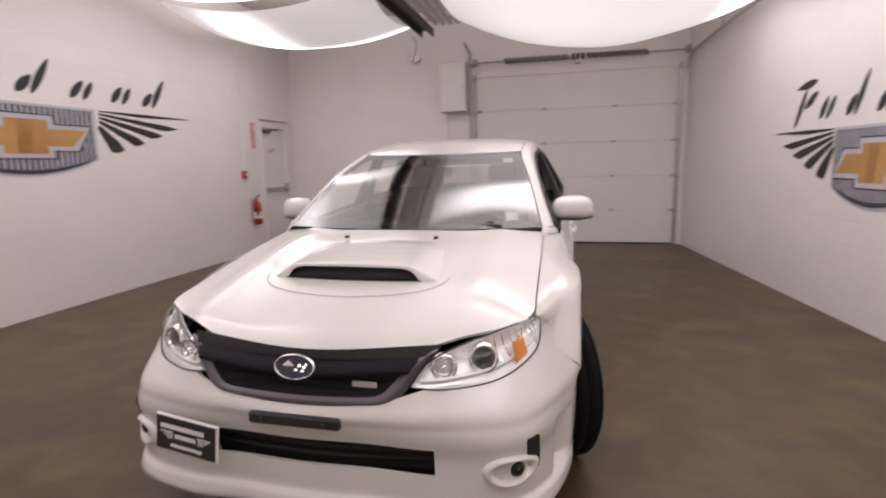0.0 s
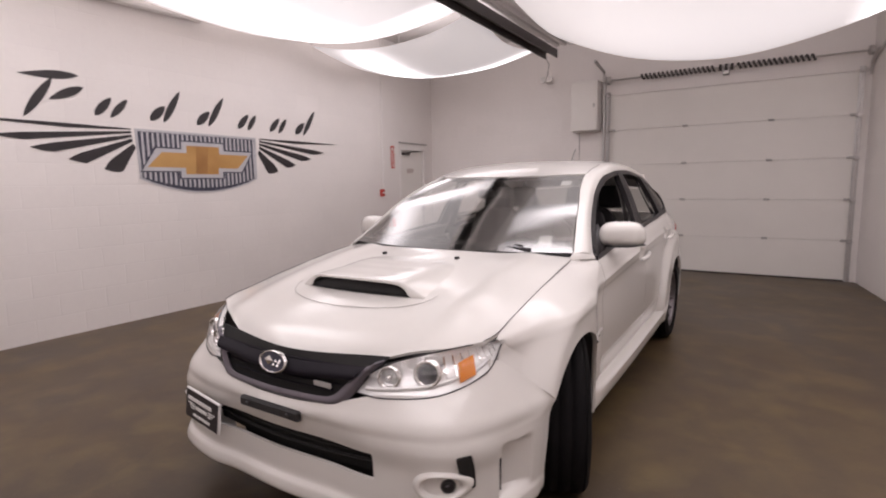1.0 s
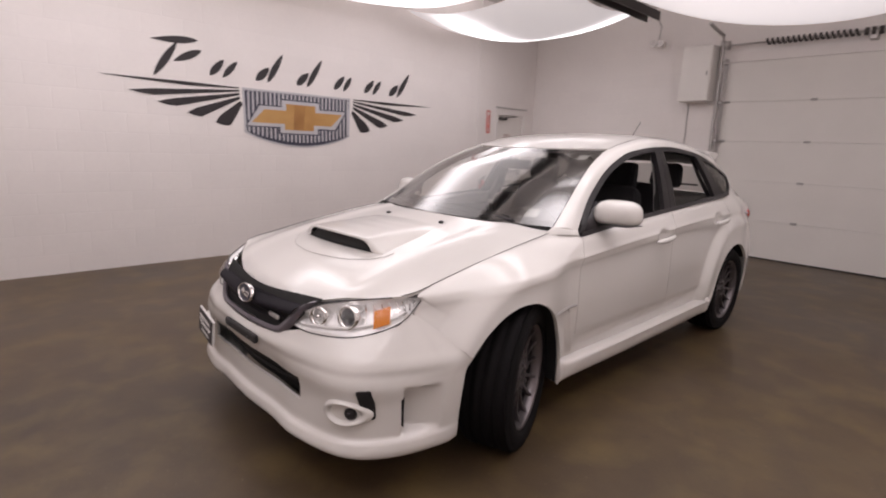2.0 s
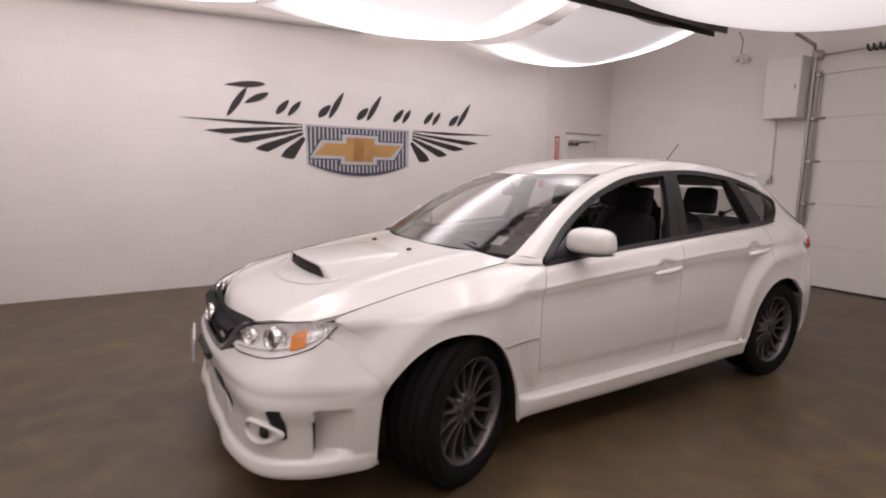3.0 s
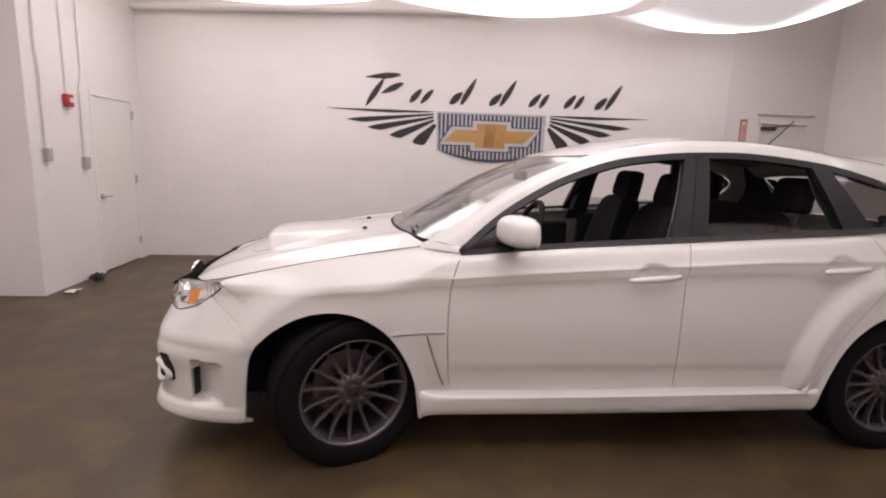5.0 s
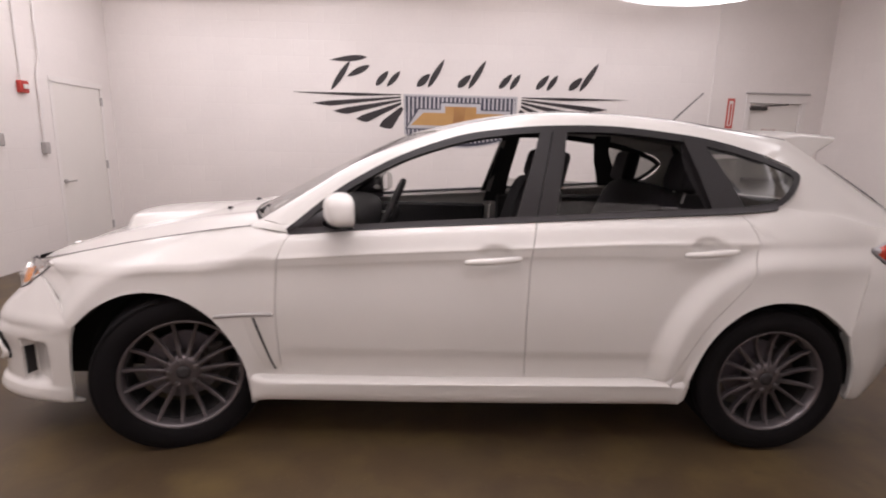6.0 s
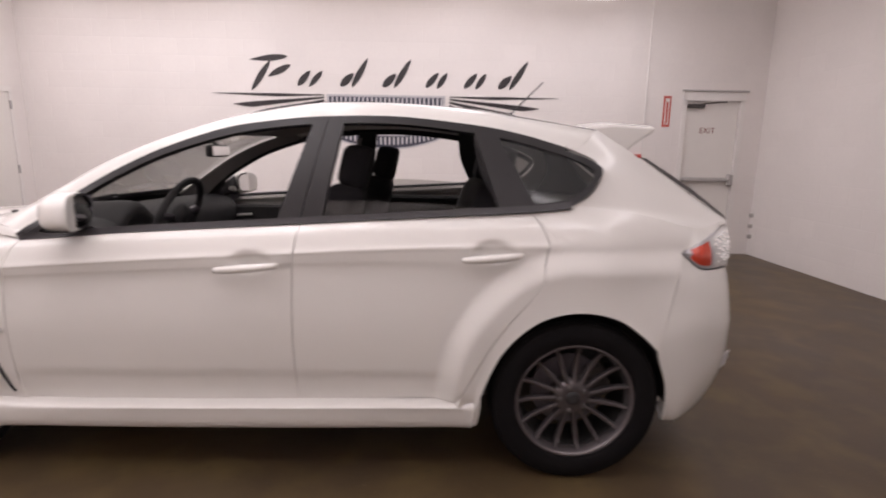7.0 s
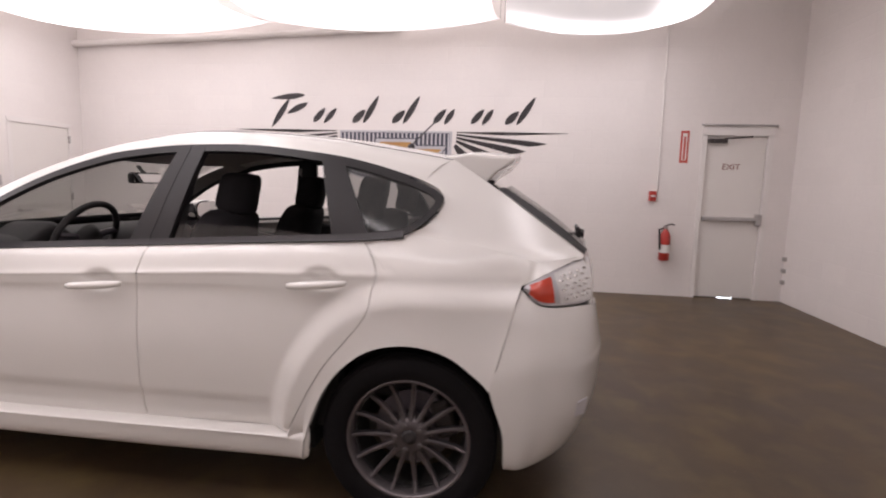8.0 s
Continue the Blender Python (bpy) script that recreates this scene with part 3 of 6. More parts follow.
M_TAILRED = mat("red lens", (0.52, 0.055, 0.03), rough=0.18, coat=0.7, var=0.1)
M_MIRROR = mat("mirror glass", (0.85, 0.85, 0.85), rough=0.02, metal=1.0, var=0.0)
M_UNDER = mat("underbody", (0.012, 0.011, 0.011), rough=0.8, var=0.3)
M_WHITE_PRINT = mat("white print", (0.75, 0.74, 0.73), rough=0.4)


def glass(name, tint, gloss=0.045, rough=0.03):
    m = bpy.data.materials.new(name)
    m.use_nodes = True
    nt = m.node_tree
    nt.nodes.remove(nt.nodes["Principled BSDF"])
    out = nt.nodes["Material Output"]
    tr = nt.nodes.new("ShaderNodeBsdfTransparent")
    tr.inputs[0].default_value = (*tint, 1)
    gl = nt.nodes.new("ShaderNodeBsdfGlossy")
    gl.inputs["Roughness"].default_value = rough
    fr = nt.nodes.new("ShaderNodeLayerWeight")
    fr.inputs["Blend"].default_value = 0.5
    p5 = nt.nodes.new("ShaderNodeMath")
    p5.operation = "POWER"
    p5.inputs[1].default_value = 5.0
    nt.links.new(fr.outputs["Facing"], p5.inputs[0])
    k = nt.nodes.new("ShaderNodeMath")
    k.operation = "MULTIPLY_ADD"
    k.use_clamp = True
    k.inputs[1].default_value = 0.75
    k.inputs[2].default_value = gloss
    nt.links.new(p5.outputs[0], k.inputs[0])
    mx = nt.nodes.new("ShaderNodeMixShader")
    nt.links.new(k.outputs[0], mx.inputs[0])
    nt.links.new(tr.outputs[0], mx.inputs[1])
    nt.links.new(gl.outputs[0], mx.inputs[2])
    nt.links.new(mx.outputs[0], out.inputs["Surface"])
    return m


M_GLASS = glass("windscreen glass", (0.76, 0.77, 0.75), 0.34, 0.085)
M_DARKGLASS = glass("tinted glass", (0.60, 0.60, 0.585), 0.05)
M_QUARTER = glass("dark tinted glass", (0.40, 0.40, 0.39), 0.05)
M_LENS = glass("clear lamp lens", (0.97, 0.97, 0.97), 0.045)


def cr(pts, n):
    """n + 1 points along a smooth curve through pts, evenly spread between its knots."""
    P = [Vector(p) for p in pts]
    if len(P) == 2:
        return [P[0].lerp(P[1], i / n) for i in range(n + 1)]
    out = []
    k = len(P) - 1
    for i in range(n + 1):
        f = min(i / n * k, k - 1e-6)
        j = int(f)
        t = f - j
        a = P[j - 1] if j else P[0] * 2 - P[1]
        d = P[j + 2] if j + 2 <= k else P[k] * 2 - P[k - 1]
        b, c = P[j], P[j + 1]
        m1, m2 = (c - a) * 0.5, (d - b) * 0.5
        out.append(b * (2 * t ** 3 - 3 * t * t + 1) + m1 * (t ** 3 - 2 * t * t + t) + c * (3 * t * t - 2 * t ** 3) + m2 * (t ** 3 - t * t))
    return out


def loft(curves, n, m, move=None, skip=None):
    """A skin through curves (each a list of (y, z, x)); n steps along, m across."""
    rows = [cr([(x, y, z) for y, z, x in c], n) for c in curves]
    b = bmesh.new()
    cols = [cr([r[i] for r in rows], m) for i in range(n + 1)]
    g = []
    for i, col in enumerate(cols):
        g.append([])
        for j, p in enumerate(col):
            if move:
                p = Vector(move(i / n, j / m, p))
            g[-1].append(b.verts.new(p))
    for i in range(n):
        for j in range(m):
            if skip and skip((i + 0.5) / n, (j + 0.5) / m, (g[i][j].co + g[i + 1][j + 1].co) / 2):
                continue
            b.faces.new((g[i][j], g[i + 1][j], g[i + 1][j + 1], g[i][j + 1]))
    return b


def mirrored(b):
    c = b.copy()
    for v in c.verts:
        v.co.x = -v.co.x
    bmesh.ops.reverse_faces(c, faces=c.faces)
    return c


def outward(b, centre=(0, 0.2, 0.6)):
    """Turns the faces of an open skin away from the car's middle."""
    s = sum((f.normal.dot(f.calc_center_median() - Vector(centre)) * f.calc_area()) for f in b.faces)
    if s < 0:
        bmesh.ops.reverse_faces(b, faces=b.faces)
    return b


def skin(name, b, material, parent, label="", thick=0.012, sides=2):
    """A panel of sheet metal, with its mirror image on the other side."""
    b.normal_update()
    outward(b)
    made = []
    for s in range(sides):
        c = mirrored(b) if s else b.copy()
        ob = part(name, c, material, parent, label, True)
        if thick:
            md = ob.modifiers.new("thickness", "SOLIDIFY")
            md.thickness, md.offset = thick, -1
            md = ob.modifiers.new("edges", "EDGE_SPLIT")
            md.split_angle = radians(42)
        made.append(ob)
    b.free()
    return made


def both(name, b, material, parent, label="", smooth=False):
    c = mirrored(b)
    return part(name, b, material, parent, label, smooth), part(name, c, material, parent, label, smooth)


car = thing("car", "pearl white five-door hatchback with lowered windows, parked on the floor", "car")

# --- arches
ARCH_R = [(0.905, 0.222), (0.925, 0.34), (0.985, 0.50), (1.06, 0.605), (1.17, 0.685), (1.31, 0.712), (1.45, 0.685), (1.56, 0.61), (1.61, 0.56)]
ARCH_F = [(-0.985, 0.20), (-1.005, 0.36), (-1.06, 0.50), (-1.14, 0.618), (-1.245, 0.690), (-1.36, 0.714), (-1.485, 0.698), (-1.605, 0.638), (-1.705, 0.55)]


def step(a, b, v):
    k = min(1, max(0, (v - a) / (b - a)))
    return k * k * (3 - 2 * k)


def flare(y, z):
    """How far the wheel arches swell out of the flank; the doors lie a little inwards."""
    low = -0.008
    d = math.hypot(min(0.0, y - 1.3125) if y > 0 else 9, (z - 0.32) * 0.88)
    out = 0.048 * step(0.565, 0.465, d)
    if y < -0.9:
        d = math.hypot(min(0.0, y + 1.3125), (z - 0.32) * 0.98)
        k = 0.056 * step(0.60, 0.47, d)
        out = max(out, k * (1 - step(-1.22, -0.93, y)))
    return low + out * min(1, max(0, (z - 0.10) / 0.25))


def swell(s, t, p):
    crease = 0.008 * step(0.442, 0.424, p.z) * step(-0.95, -0.75, p.y) * step(0.90, 0.70, p.y)
    dent = 0.0
    for yc, zc in ((0.060, 0.888), (0.970, 0.936)):
        dent += 0.020 * math.exp(-(((p.y - yc) / 0.066) ** 2 + ((p.z - zc) / 0.036) ** 2) ** 2)
    return (p.x + flare(max(p.y, -0.9), p.z) - crease - dent, p.y, p.z)


def arch_x(pts, ends, mid):
    k = len(pts) - 1
    return [(y, z, ends + (mid - ends) * math.sin(math.pi * min(1, max(0, 0.12 + 0.8 * i / k)))) for i, (y, z) in enumerate(pts)]


AR = arch_x(ARCH_R, 0.856, 0.866)
AF = arch_x(ARCH_F, 0.856, 0.864)

# --- doors: lines from the bottom up, each from front to rear
FD = [
    [(-0.845, 0.320, 0.836), (-0.4, 0.318, 0.838), (0.215, 0.322, 0.838)],
    [(-0.858, 0.40, 0.852), (-0.4, 0.40, 0.854), (0.212, 0.40, 0.854)],
    [(-0.868, 0.60, 0.864), (-0.4, 0.60, 0.866), (0.207, 0.60, 0.866)],
    [(-0.862, 0.78, 0.858), (-0.4, 0.80, 0.860), (0.212, 0.83, 0.860)],
    [(-0.852, 0.856, 0.868), (-0.4, 0.888, 0.870), (0.220, 0.922, 0.870)],
    [(-0.845, 0.874, 0.860), (-0.4, 0.906, 0.861), (0.222, 0.940, 0.861)],
    [(-0.825, 0.927, 0.836), (-0.4, 0.962, 0.836), (0.232, 0.998, 0.834)],
    [(-0.795, 0.957, 0.806), (-0.4, 0.993, 0.804), (0.242, 1.034, 0.800)]]
G = 0.0034
RD = [[(c[-1][0] + G, c[-1][1], c[-1][2]), m_, e] for c, m_, e in zip(FD, [
    (0.5, 0.326, 0.840), (0.5, 0.40, 0.855), (0.55, 0.60, 0.864), (0.62, 0.83, 0.858), (0.65, 0.944, 0.868), (0.65, 0.962, 0.859), (0.65, 1.022, 0.831), (0.65, 1.060, 0.796)], [
    (0.845, 0.332, 0.842), (0.876, 0.40, 0.856), (0.985, 0.60, 0.862), (1.142, 0.80, 0.860), (1.180, 0.957, 0.870), (1.176, 0.979, 0.860), (1.146, 1.040, 0.831), (1.100, 1.088, 0.790)])]


def refine(rows):
    """Adds two lines under the shoulder crease."""
    a, b = rows[3], rows[4]
    extra = [[tuple(p + (q - p) * t for p, q in zip(u, v)) for u, v in zip(a, b)] for t in (0.60, 0.86)]
    return rows[:4] + extra + rows[4:]


FD, RD = refine(FD), refine(RD)
FDOOR = skin("front_door", loft(FD, 110, 91, swell), M_BODY, car, thick=0.03)
RDOOR = skin("rear_door", loft(RD, 110, 98, swell), M_BODY, car, thick=0.03)

# --- quarters and fenders
seam_r = [(c[-1][0] + G, c[-1][1] - (0.004 if k == 0 else 0), c[-1][2]) for k, c in enumerate(RD)]
OQ = [(1.27, 1.106, 0.785), (1.549, 1.0715, 0.777), (1.735, 1.026, 0.776), (1.708, 0.930, 0.805)]
prof_ = cr([(x, 0, z) for y, z, x in seam_r], 96)
PZ, PX = [p.z for p in prof_], [p.x for p in prof_]


def flank(y, z):
    """Half the car's width behind the rear doors."""
    x = float(np.interp(z, PZ, PX)) + flare(y, z)
    return x - 0.060 * step(1.36, 1.73, y) * step(0.50, 0.96, z)


def patch(arch, seam, outer, width, turn=0.5, n=88, m=36, k=44):
    """A skin from a wheel arch to a door's edge and an outer line; its width comes from a function of length and height."""
    fine = cr([(x, y, z) for y, z, x in arch], 400)
    a = [fine[round(400 * (turn * i / k if i <= k else turn + (1 - turn) * (i - k) / (n - k)))] for i in range(n + 1)]
    o = cr([(x, y, z) for y, z, x in seam], k) + cr([(x, y, z) for y, z, x in [seam[-1]] + outer], n - k)[1:]
    b = bmesh.new()
    g = []
    for i in range(n + 1):
        low = flare(0, o[i].z) if i <= k and o[i].y < 0 else flare(o[i].y, o[i].z) * max(0, 1 - max(0, i - k) / 6)
        ax = a[i].x + flare(a[i].y, a[i].z) - width(a[i].y, a[i].z)
        ox = o[i].x + low - width(o[i].y, o[i].z)
        g.append([])
        for j in range(m + 1):
            r = j / m
            p = a[i].lerp(o[i], r)
            g[-1].append(b.verts.new((width(p.y, p.z) + ax * (1 - r) ** 5 + ox * r ** 4, p.y, p.z)))
    for i in range(n):
        for j in range(m):
            b.faces.new((g[i][j], g[i + 1][j], g[i + 1][j + 1], g[i][j + 1]))
    return b


def quarter(m=34, shear=1.02, zs=0.968):
    """The rear quarter in upright strips between the arch and the door's edge, window line and tail lamp."""
    def at(p):
        return p.y + shear * max(0.0, p.z - zs)

    def line(pts, n=240):
        q = cr([(x, y, z) for y, z, x in pts], n)
        return [at(p) for p in q], [p.z for p in q], q
    su, sz, _ = line(seam_r)
    ou, oz, oq = line([seam_r[-1]] + OQ[:3])
    au, az, aq = line(AR)
    low_u = [su[0]] + au + [OQ[3][0], ou[-1]]
    low_z = [sz[0]] + az + [OQ[3][1], oz[-1]]
    top_u, top_z = su + ou[1:], sz + oz[1:]
    edge = [q.x for q in oq]
    lip = [q.x + flare(q.y, q.z) - flank(q.y, q.z) for q in aq]
    us = sorted(set([round(u, 4) for u in np.linspace(su[0], ou[-1], 110)] + [round(u, 4) for u in np.linspace(0.905, 1.0, 40)] + [round(u, 4) for u in np.linspace(1.56, 1.72, 30)] + [round(u, 4) for u in np.linspace(1.10, 1.26, 70)]))
    b = bmesh.new()
    g = []
    for u in us:
        lo, hi = float(np.interp(u, low_u, low_z)), float(np.interp(u, top_u, top_z))
        lx = float(np.interp(u, au, lip)) if u < au[-1] else 0.0
        row = []
        for j in range(m + 1):
            z = lo + (hi - lo) * j / m
            y = u - shear * max(0.0, z - zs)
            x = flank(y, z)
            zc = 0.962 - 0.012 * step(1.2, 1.7, y)
            if u > ou[0] and z > zc:
                t = (z - zc) / max(0.004, hi - zc)
                top = float(np.interp(u, ou, edge))
                crest = flank(y, zc)
                x += (crest + (top - crest) * t ** 1.25 - x) * step(ou[0], ou[0] + 0.05, u)
            row.append(b.verts.new((x + lx * max(0, 1 - (z - lo) / 0.10) ** 2, y, z)))
        g.append(row)
    for i in range(len(us) - 1):
        for j in range(m):
            b.faces.new((g[i][j], g[i + 1][j], g[i + 1][j + 1], g[i][j + 1]))
    bmesh.ops.remove_doubles(b, verts=b.verts, dist=0.0004)
    return b


skin("rear_quarter_panel", quarter(), M_BODY, car, thick=0.02)
seam_f = [(-0.875, 0.228, 0.845)] + [(c[0][0] - G, c[0][1], c[0][2]) for c in FD]
OF = [(-1.00, 0.974, 0.722), (-1.44, 0.905, 0.736), (-1.838, 0.818, 0.741), (-1.856, 0.784, 0.758), (-1.900, 0.742, 0.761)]
prof_ = cr([(x, 0, z) for y, z, x in seam_f], 96)
FZ_, FX_ = [p.z for p in prof_], [p.x for p in prof_]


def fender_width(y, z):
    """Half the car's width ahead of the front doors."""
    x = float(np.interp(z - 0.062 * min(0, y + 0.95), FZ_, FX_)) + flare(y, z)
    return x - 0.085 * (max(0, -1.62 - y) / 0.28) ** 2 - 0.040 * step(-1.50, -1.88, y) * step(0.58, 0.76, z)


f = patch(AF, seam_f, OF, fender_width, 0.62)
fender_pts = np.array([tuple(v.co) for v in f.verts])


def on_fender(y, z, out=0.002):
    """The place on the fender's skin at that length and height."""
    d = (fender_pts[:, 1] - y) ** 2 + (fender_pts[:, 2] - z) ** 2
    k = np.argsort(d)[:5]
    w = 1 / (d[k] + 1e-7)
    return (y, z, float((fender_pts[k, 0] * w).sum() / w.sum()) + out)


skin("front_fender", f, M_BODY, car)
for A in (AR, AF):
    A = [(y, z, x + flare(y, z)) for y, z, x in A]
    lip = loft([A, [(y, z + 0.002, x - 0.014) for y, z, x in A], [(y, z + 0.006, x - 0.024) for y, z, x in A]], 40, 4)
    both("arch_lip", lip, M_BODY, car, smooth=True)
    lining = loft([[(y, z + 0.005, x - 0.020) for y, z, x in A], [(y, z + 0.012, x - 0.12) for y, z, x in A]], 40, 2)
    both("arch_liner", lining, M_UNDER, car, "black plastic arch liner", True)
for y in (-1.3125, 1.3125):
    b = bmesh.new()
    pts = [(y + 0.395 * math.cos(a), 0.32 + 0.395 * math.sin(a)) for a in [math.pi * (i / 24 * 1.04 - 0.02) for i in range(25)]]
    w = [[b.verts.new((x, p, z)) for p, z in pts] for x in (0.805, 0.45)]
    for i in range(24):
        b.faces.new((w[0][i], w[0][i + 1], w[1][i + 1], w[1][i]))
    b.faces.new(w[1])
    both("wheel_well", b, M_UNDER, car)

# --- sills
s = loft([
    [(-0.982, 0.205, 0.79), (-0.86, 0.216, 0.80), (-0.3, 0.213, 0.79), (0.3, 0.213, 0.79), (0.78, 0.217, 0.80), (0.903, 0.219, 0.80)],
    [(-0.984, 0.209, 0.850), (-0.86, 0.222, 0.862), (-0.3, 0.220, 0.868), (0.3, 0.220, 0.868), (0.78, 0.224, 0.868), (0.904, 0.225, 0.874)],
    [(-0.988, 0.270, 0.858), (-0.86, 0.290, 0.876), (-0.3, 0.298, 0.886), (0.3, 0.300, 0.886), (0.78, 0.302, 0.886), (0.911, 0.285, 0.892)],
    [(-0.996, 0.320, 0.852), (-0.86, 0.316, 0.864), (-0.3, 0.314, 0.880), (0.3, 0.317, 0.880), (0.78, 0.320, 0.884), (0.917, 0.325, 0.892)],
    [(-1.000, 0.350, 0.830), (-0.86, 0.328, 0.806), (-0.3, 0.321, 0.812), (0.3, 0.324, 0.812), (0.78, 0.332, 0.812), (0.921, 0.358, 0.862)]], 60, 16)
s.verts.ensure_lookup_table()
for k in (0, 60):
    s.faces.new(s.verts[17 * k:17 * k + 17])
skin("side_skirt", s, M_BODY, car, thick=0.0)

# --- window line, roof sides and roof
DLO = [(-0.825, 0.974, 0.785), (-0.655, 1.114, 0.722), (-0.495, 1.216, 0.682), (-0.322, 1.302, 0.648), (-0.095, 1.380, 0.622), (0.09, 1.412, 0.622), (0.30, 1.432, 0.624), (0.60, 1.436, 0.624), (0.92, 1.405, 0.640), (1.10, 1.372, 0.648), (1.27, 1.325, 0.660), (1.32, 1.306, 0.662)]
RAIL = [(-0.955, 1.000, 0.725), (-0.75, 1.128, 0.672), (-0.57, 1.240, 0.628), (-0.38, 1.329, 0.578), (-0.155, 1.408, 0.540), (0.04, 1.455, 0.538), (0.30, 1.492, 0.545), (0.60, 1.495, 0.540), (0.92, 1.471, 0.538), (1.10, 1.445, 0.540), (1.29, 1.418, 0.548), (1.42, 1.398, 0.556)]
mid = [((a[0] + c[0]) / 2, (a[1] + c[1]) / 2 + 0.012, (a[2] + c[2]) / 2 + 0.012) for a, c in zip(DLO, RAIL)]
skin("roof_side_frame", loft([DLO, mid, RAIL], 60, 8), M_BODY, car)
foot = loft([[(-1.02, 0.970, 0.719), (-0.91, 0.966, 0.772), (-0.806, 0.958, 0.805)], [(-0.985, 0.990, 0.722), (-0.900, 0.990, 0.763), (-0.822, 0.975, 0.792)], [(-0.950, 1.004, 0.722), (-0.885, 1.002, 0.752), (-0.815, 0.984, 0.784)]], 14, 8)
skin("pillar_foot", foot, M_BODY, car, thick=0.006)
DP_IN = [(1.27, 1.108, 0.783), (1.345, 1.138, 0.765), (1.405, 1.215, 0.715), (1.385, 1.273, 0.682), (1.32, 1.308, 0.662)]
DP_OUT = [(1.778, 1.020, 0.773), (1.945, 1.04, 0.672), (1.80, 1.145, 0.625), (1.60, 1.285, 0.585), (1.42, 1.400, 0.556)]
DP_MID = [((a[0] + c[0]) / 2, (a[1] + c[1]) / 2 + 0.006 * min(1, k), (a[2] + c[2]) / 2 + 0.008 * min(1, k)) for k, (a, c) in enumerate(zip(DP_IN, DP_OUT))]
skin("rear_pillar", loft([DP_IN, DP_MID, DP_OUT], 36, 16), M_BODY, car)
RC = [(-0.33, 1.398), (-0.12, 1.448), (0.09, 1.490), (0.35, 1.519), (0.62, 1.519), (0.92, 1.501), (1.12, 1.475), (1.28, 1.452), (1.40, 1.432)]
RE = [(-0.155, 1.408, 0.540), (-0.05, 1.436, 0.538), (0.10, 1.466, 0.540), (0.35, 1.496, 0.544), (0.62, 1.494, 0.540), (0.92, 1.471, 0.538), (1.12, 1.443, 0.541), (1.28, 1.419, 0.547), (1.42, 1.398, 0.556)]


def across(c, e, k=5):
    """A cross line from the left edge over the middle to the right edge."""
    out = []
    for i in range(-k, k + 1):
        u = i / k
        out.append((c[0] + (e[0] - c[0]) * u * u, c[1] + (e[1] - c[1]) * abs(u) ** 2.4, e[2] * u))
    return out


skin("roof", loft([across(c, e) for c, e in zip(RC, RE)], 40, 40), M_BODY, car, sides=1)
for s_ in (1, -1):
    part("roof_moulding", tube([((x + 0.003) * s_, y, z - 0.0025) for x, y, z in [tuple(v) for v in cr([(x, y, z) for y, z, x in RE], 40)]], 0.0034, sides=6), M_TRIM, car, "dark roof ditch moulding")
skin("headliner", loft([across((c[0], c[1] - 0.03), (e[0], e[1] - 0.035, e[2])) for c, e in zip(RC, RE)], 16, 12), M_LINER, car, thick=0.0, sides=1)

# --- windscreen, cowl, wipers
WC = [(-1.12, 1.005), (-0.91, 1.116), (-0.715, 1.217), (-0.522, 1.309), (-0.335, 1.393)]
WE = [(-0.945, 1.000, 0.715), (-0.747, 1.126, 0.664), (-0.567, 1.238, 0.620), (-0.377, 1.327, 0.570), (-0.160, 1.400, 0.532)]
skin("windscreen", loft([across(c, e) for c, e in zip(WC, WE)], 40, 24), M_GLASS, car, "clear windscreen", thick=0.0, sides=1)
# black ceramic border of the windscreen
for s_ in (0.0, 1.0):
    c, e = (WC[0], WE[0]) if s_ == 0 else (WC[-1], WE[-1])
    d_ = 0.05 if s_ == 0 else -0.022
    ln = across((c[0], c[1]), e)
    ln2 = across((c[0] + d_ * 0.87, c[1] + d_ * 0.5), (e[0] + d_ * 0.85, e[1] + d_ * 0.55, e[2] - d_ * 0.2))
    b = loft([[(y, z - 0.004, x) for y, z, x in ln], [(y, z - 0.004, x) for y, z, x in ln2]], 40, 2)
    skin("windscreen_border", b, M_PILLAR, car, thick=0.0, sides=1)
cow = loft([across((-1.15, 0.988), (-0.965, 0.962, 0.735)), across((-1.12, 0.980), (-0.94, 0.962, 0.74)), across((-1.09, 1.005), (-0.92, 0.998, 0.735))], 40, 6)
skin("cowl", cow, M_PLASTIC, car, "black plastic cowl", thick=0.0, sides=1)
for x0, x1, y0, y1 in ((0.52, -0.10, -1.05, -1.045), (-0.14, -0.62, -1.08, -0.93)):
    w = part("wiper", tube([(x0, y0 + 0.03, 1.015), ((x0 + x1) / 2, (y0 + y1) / 2 - 0.01 + 0.03, 1.028), (x1, y1 + 0.04, 1.03)], 0.008, sides=6), M_TRIM, car, "black wiper arm")
    part("blade", tube([(x0 - 0.05, y0 + 0.05, 1.03), (x1 - 0.02, y1 + 0.055, 1.042)], 0.006, sides=5), M_RUBBER, w)


def on_windscreen(u, t, deep=0.004):
    """A place under the windscreen's skin: u across, t up from the cowl, in knots."""
    k = min(3, int(t))
    c = [a + (b - a) * (t - k) for a, b in zip(WC[k], WC[k + 1])]
    e = [a + (b - a) * (t - k) for a, b in zip(WE[k], WE[k + 1])]
    return (e[2] * u, c[0] + (e[0] - c[0]) * u * u + deep * 0.5, c[1] + (e[1] - c[1]) * abs(u) ** 2.4 - deep)


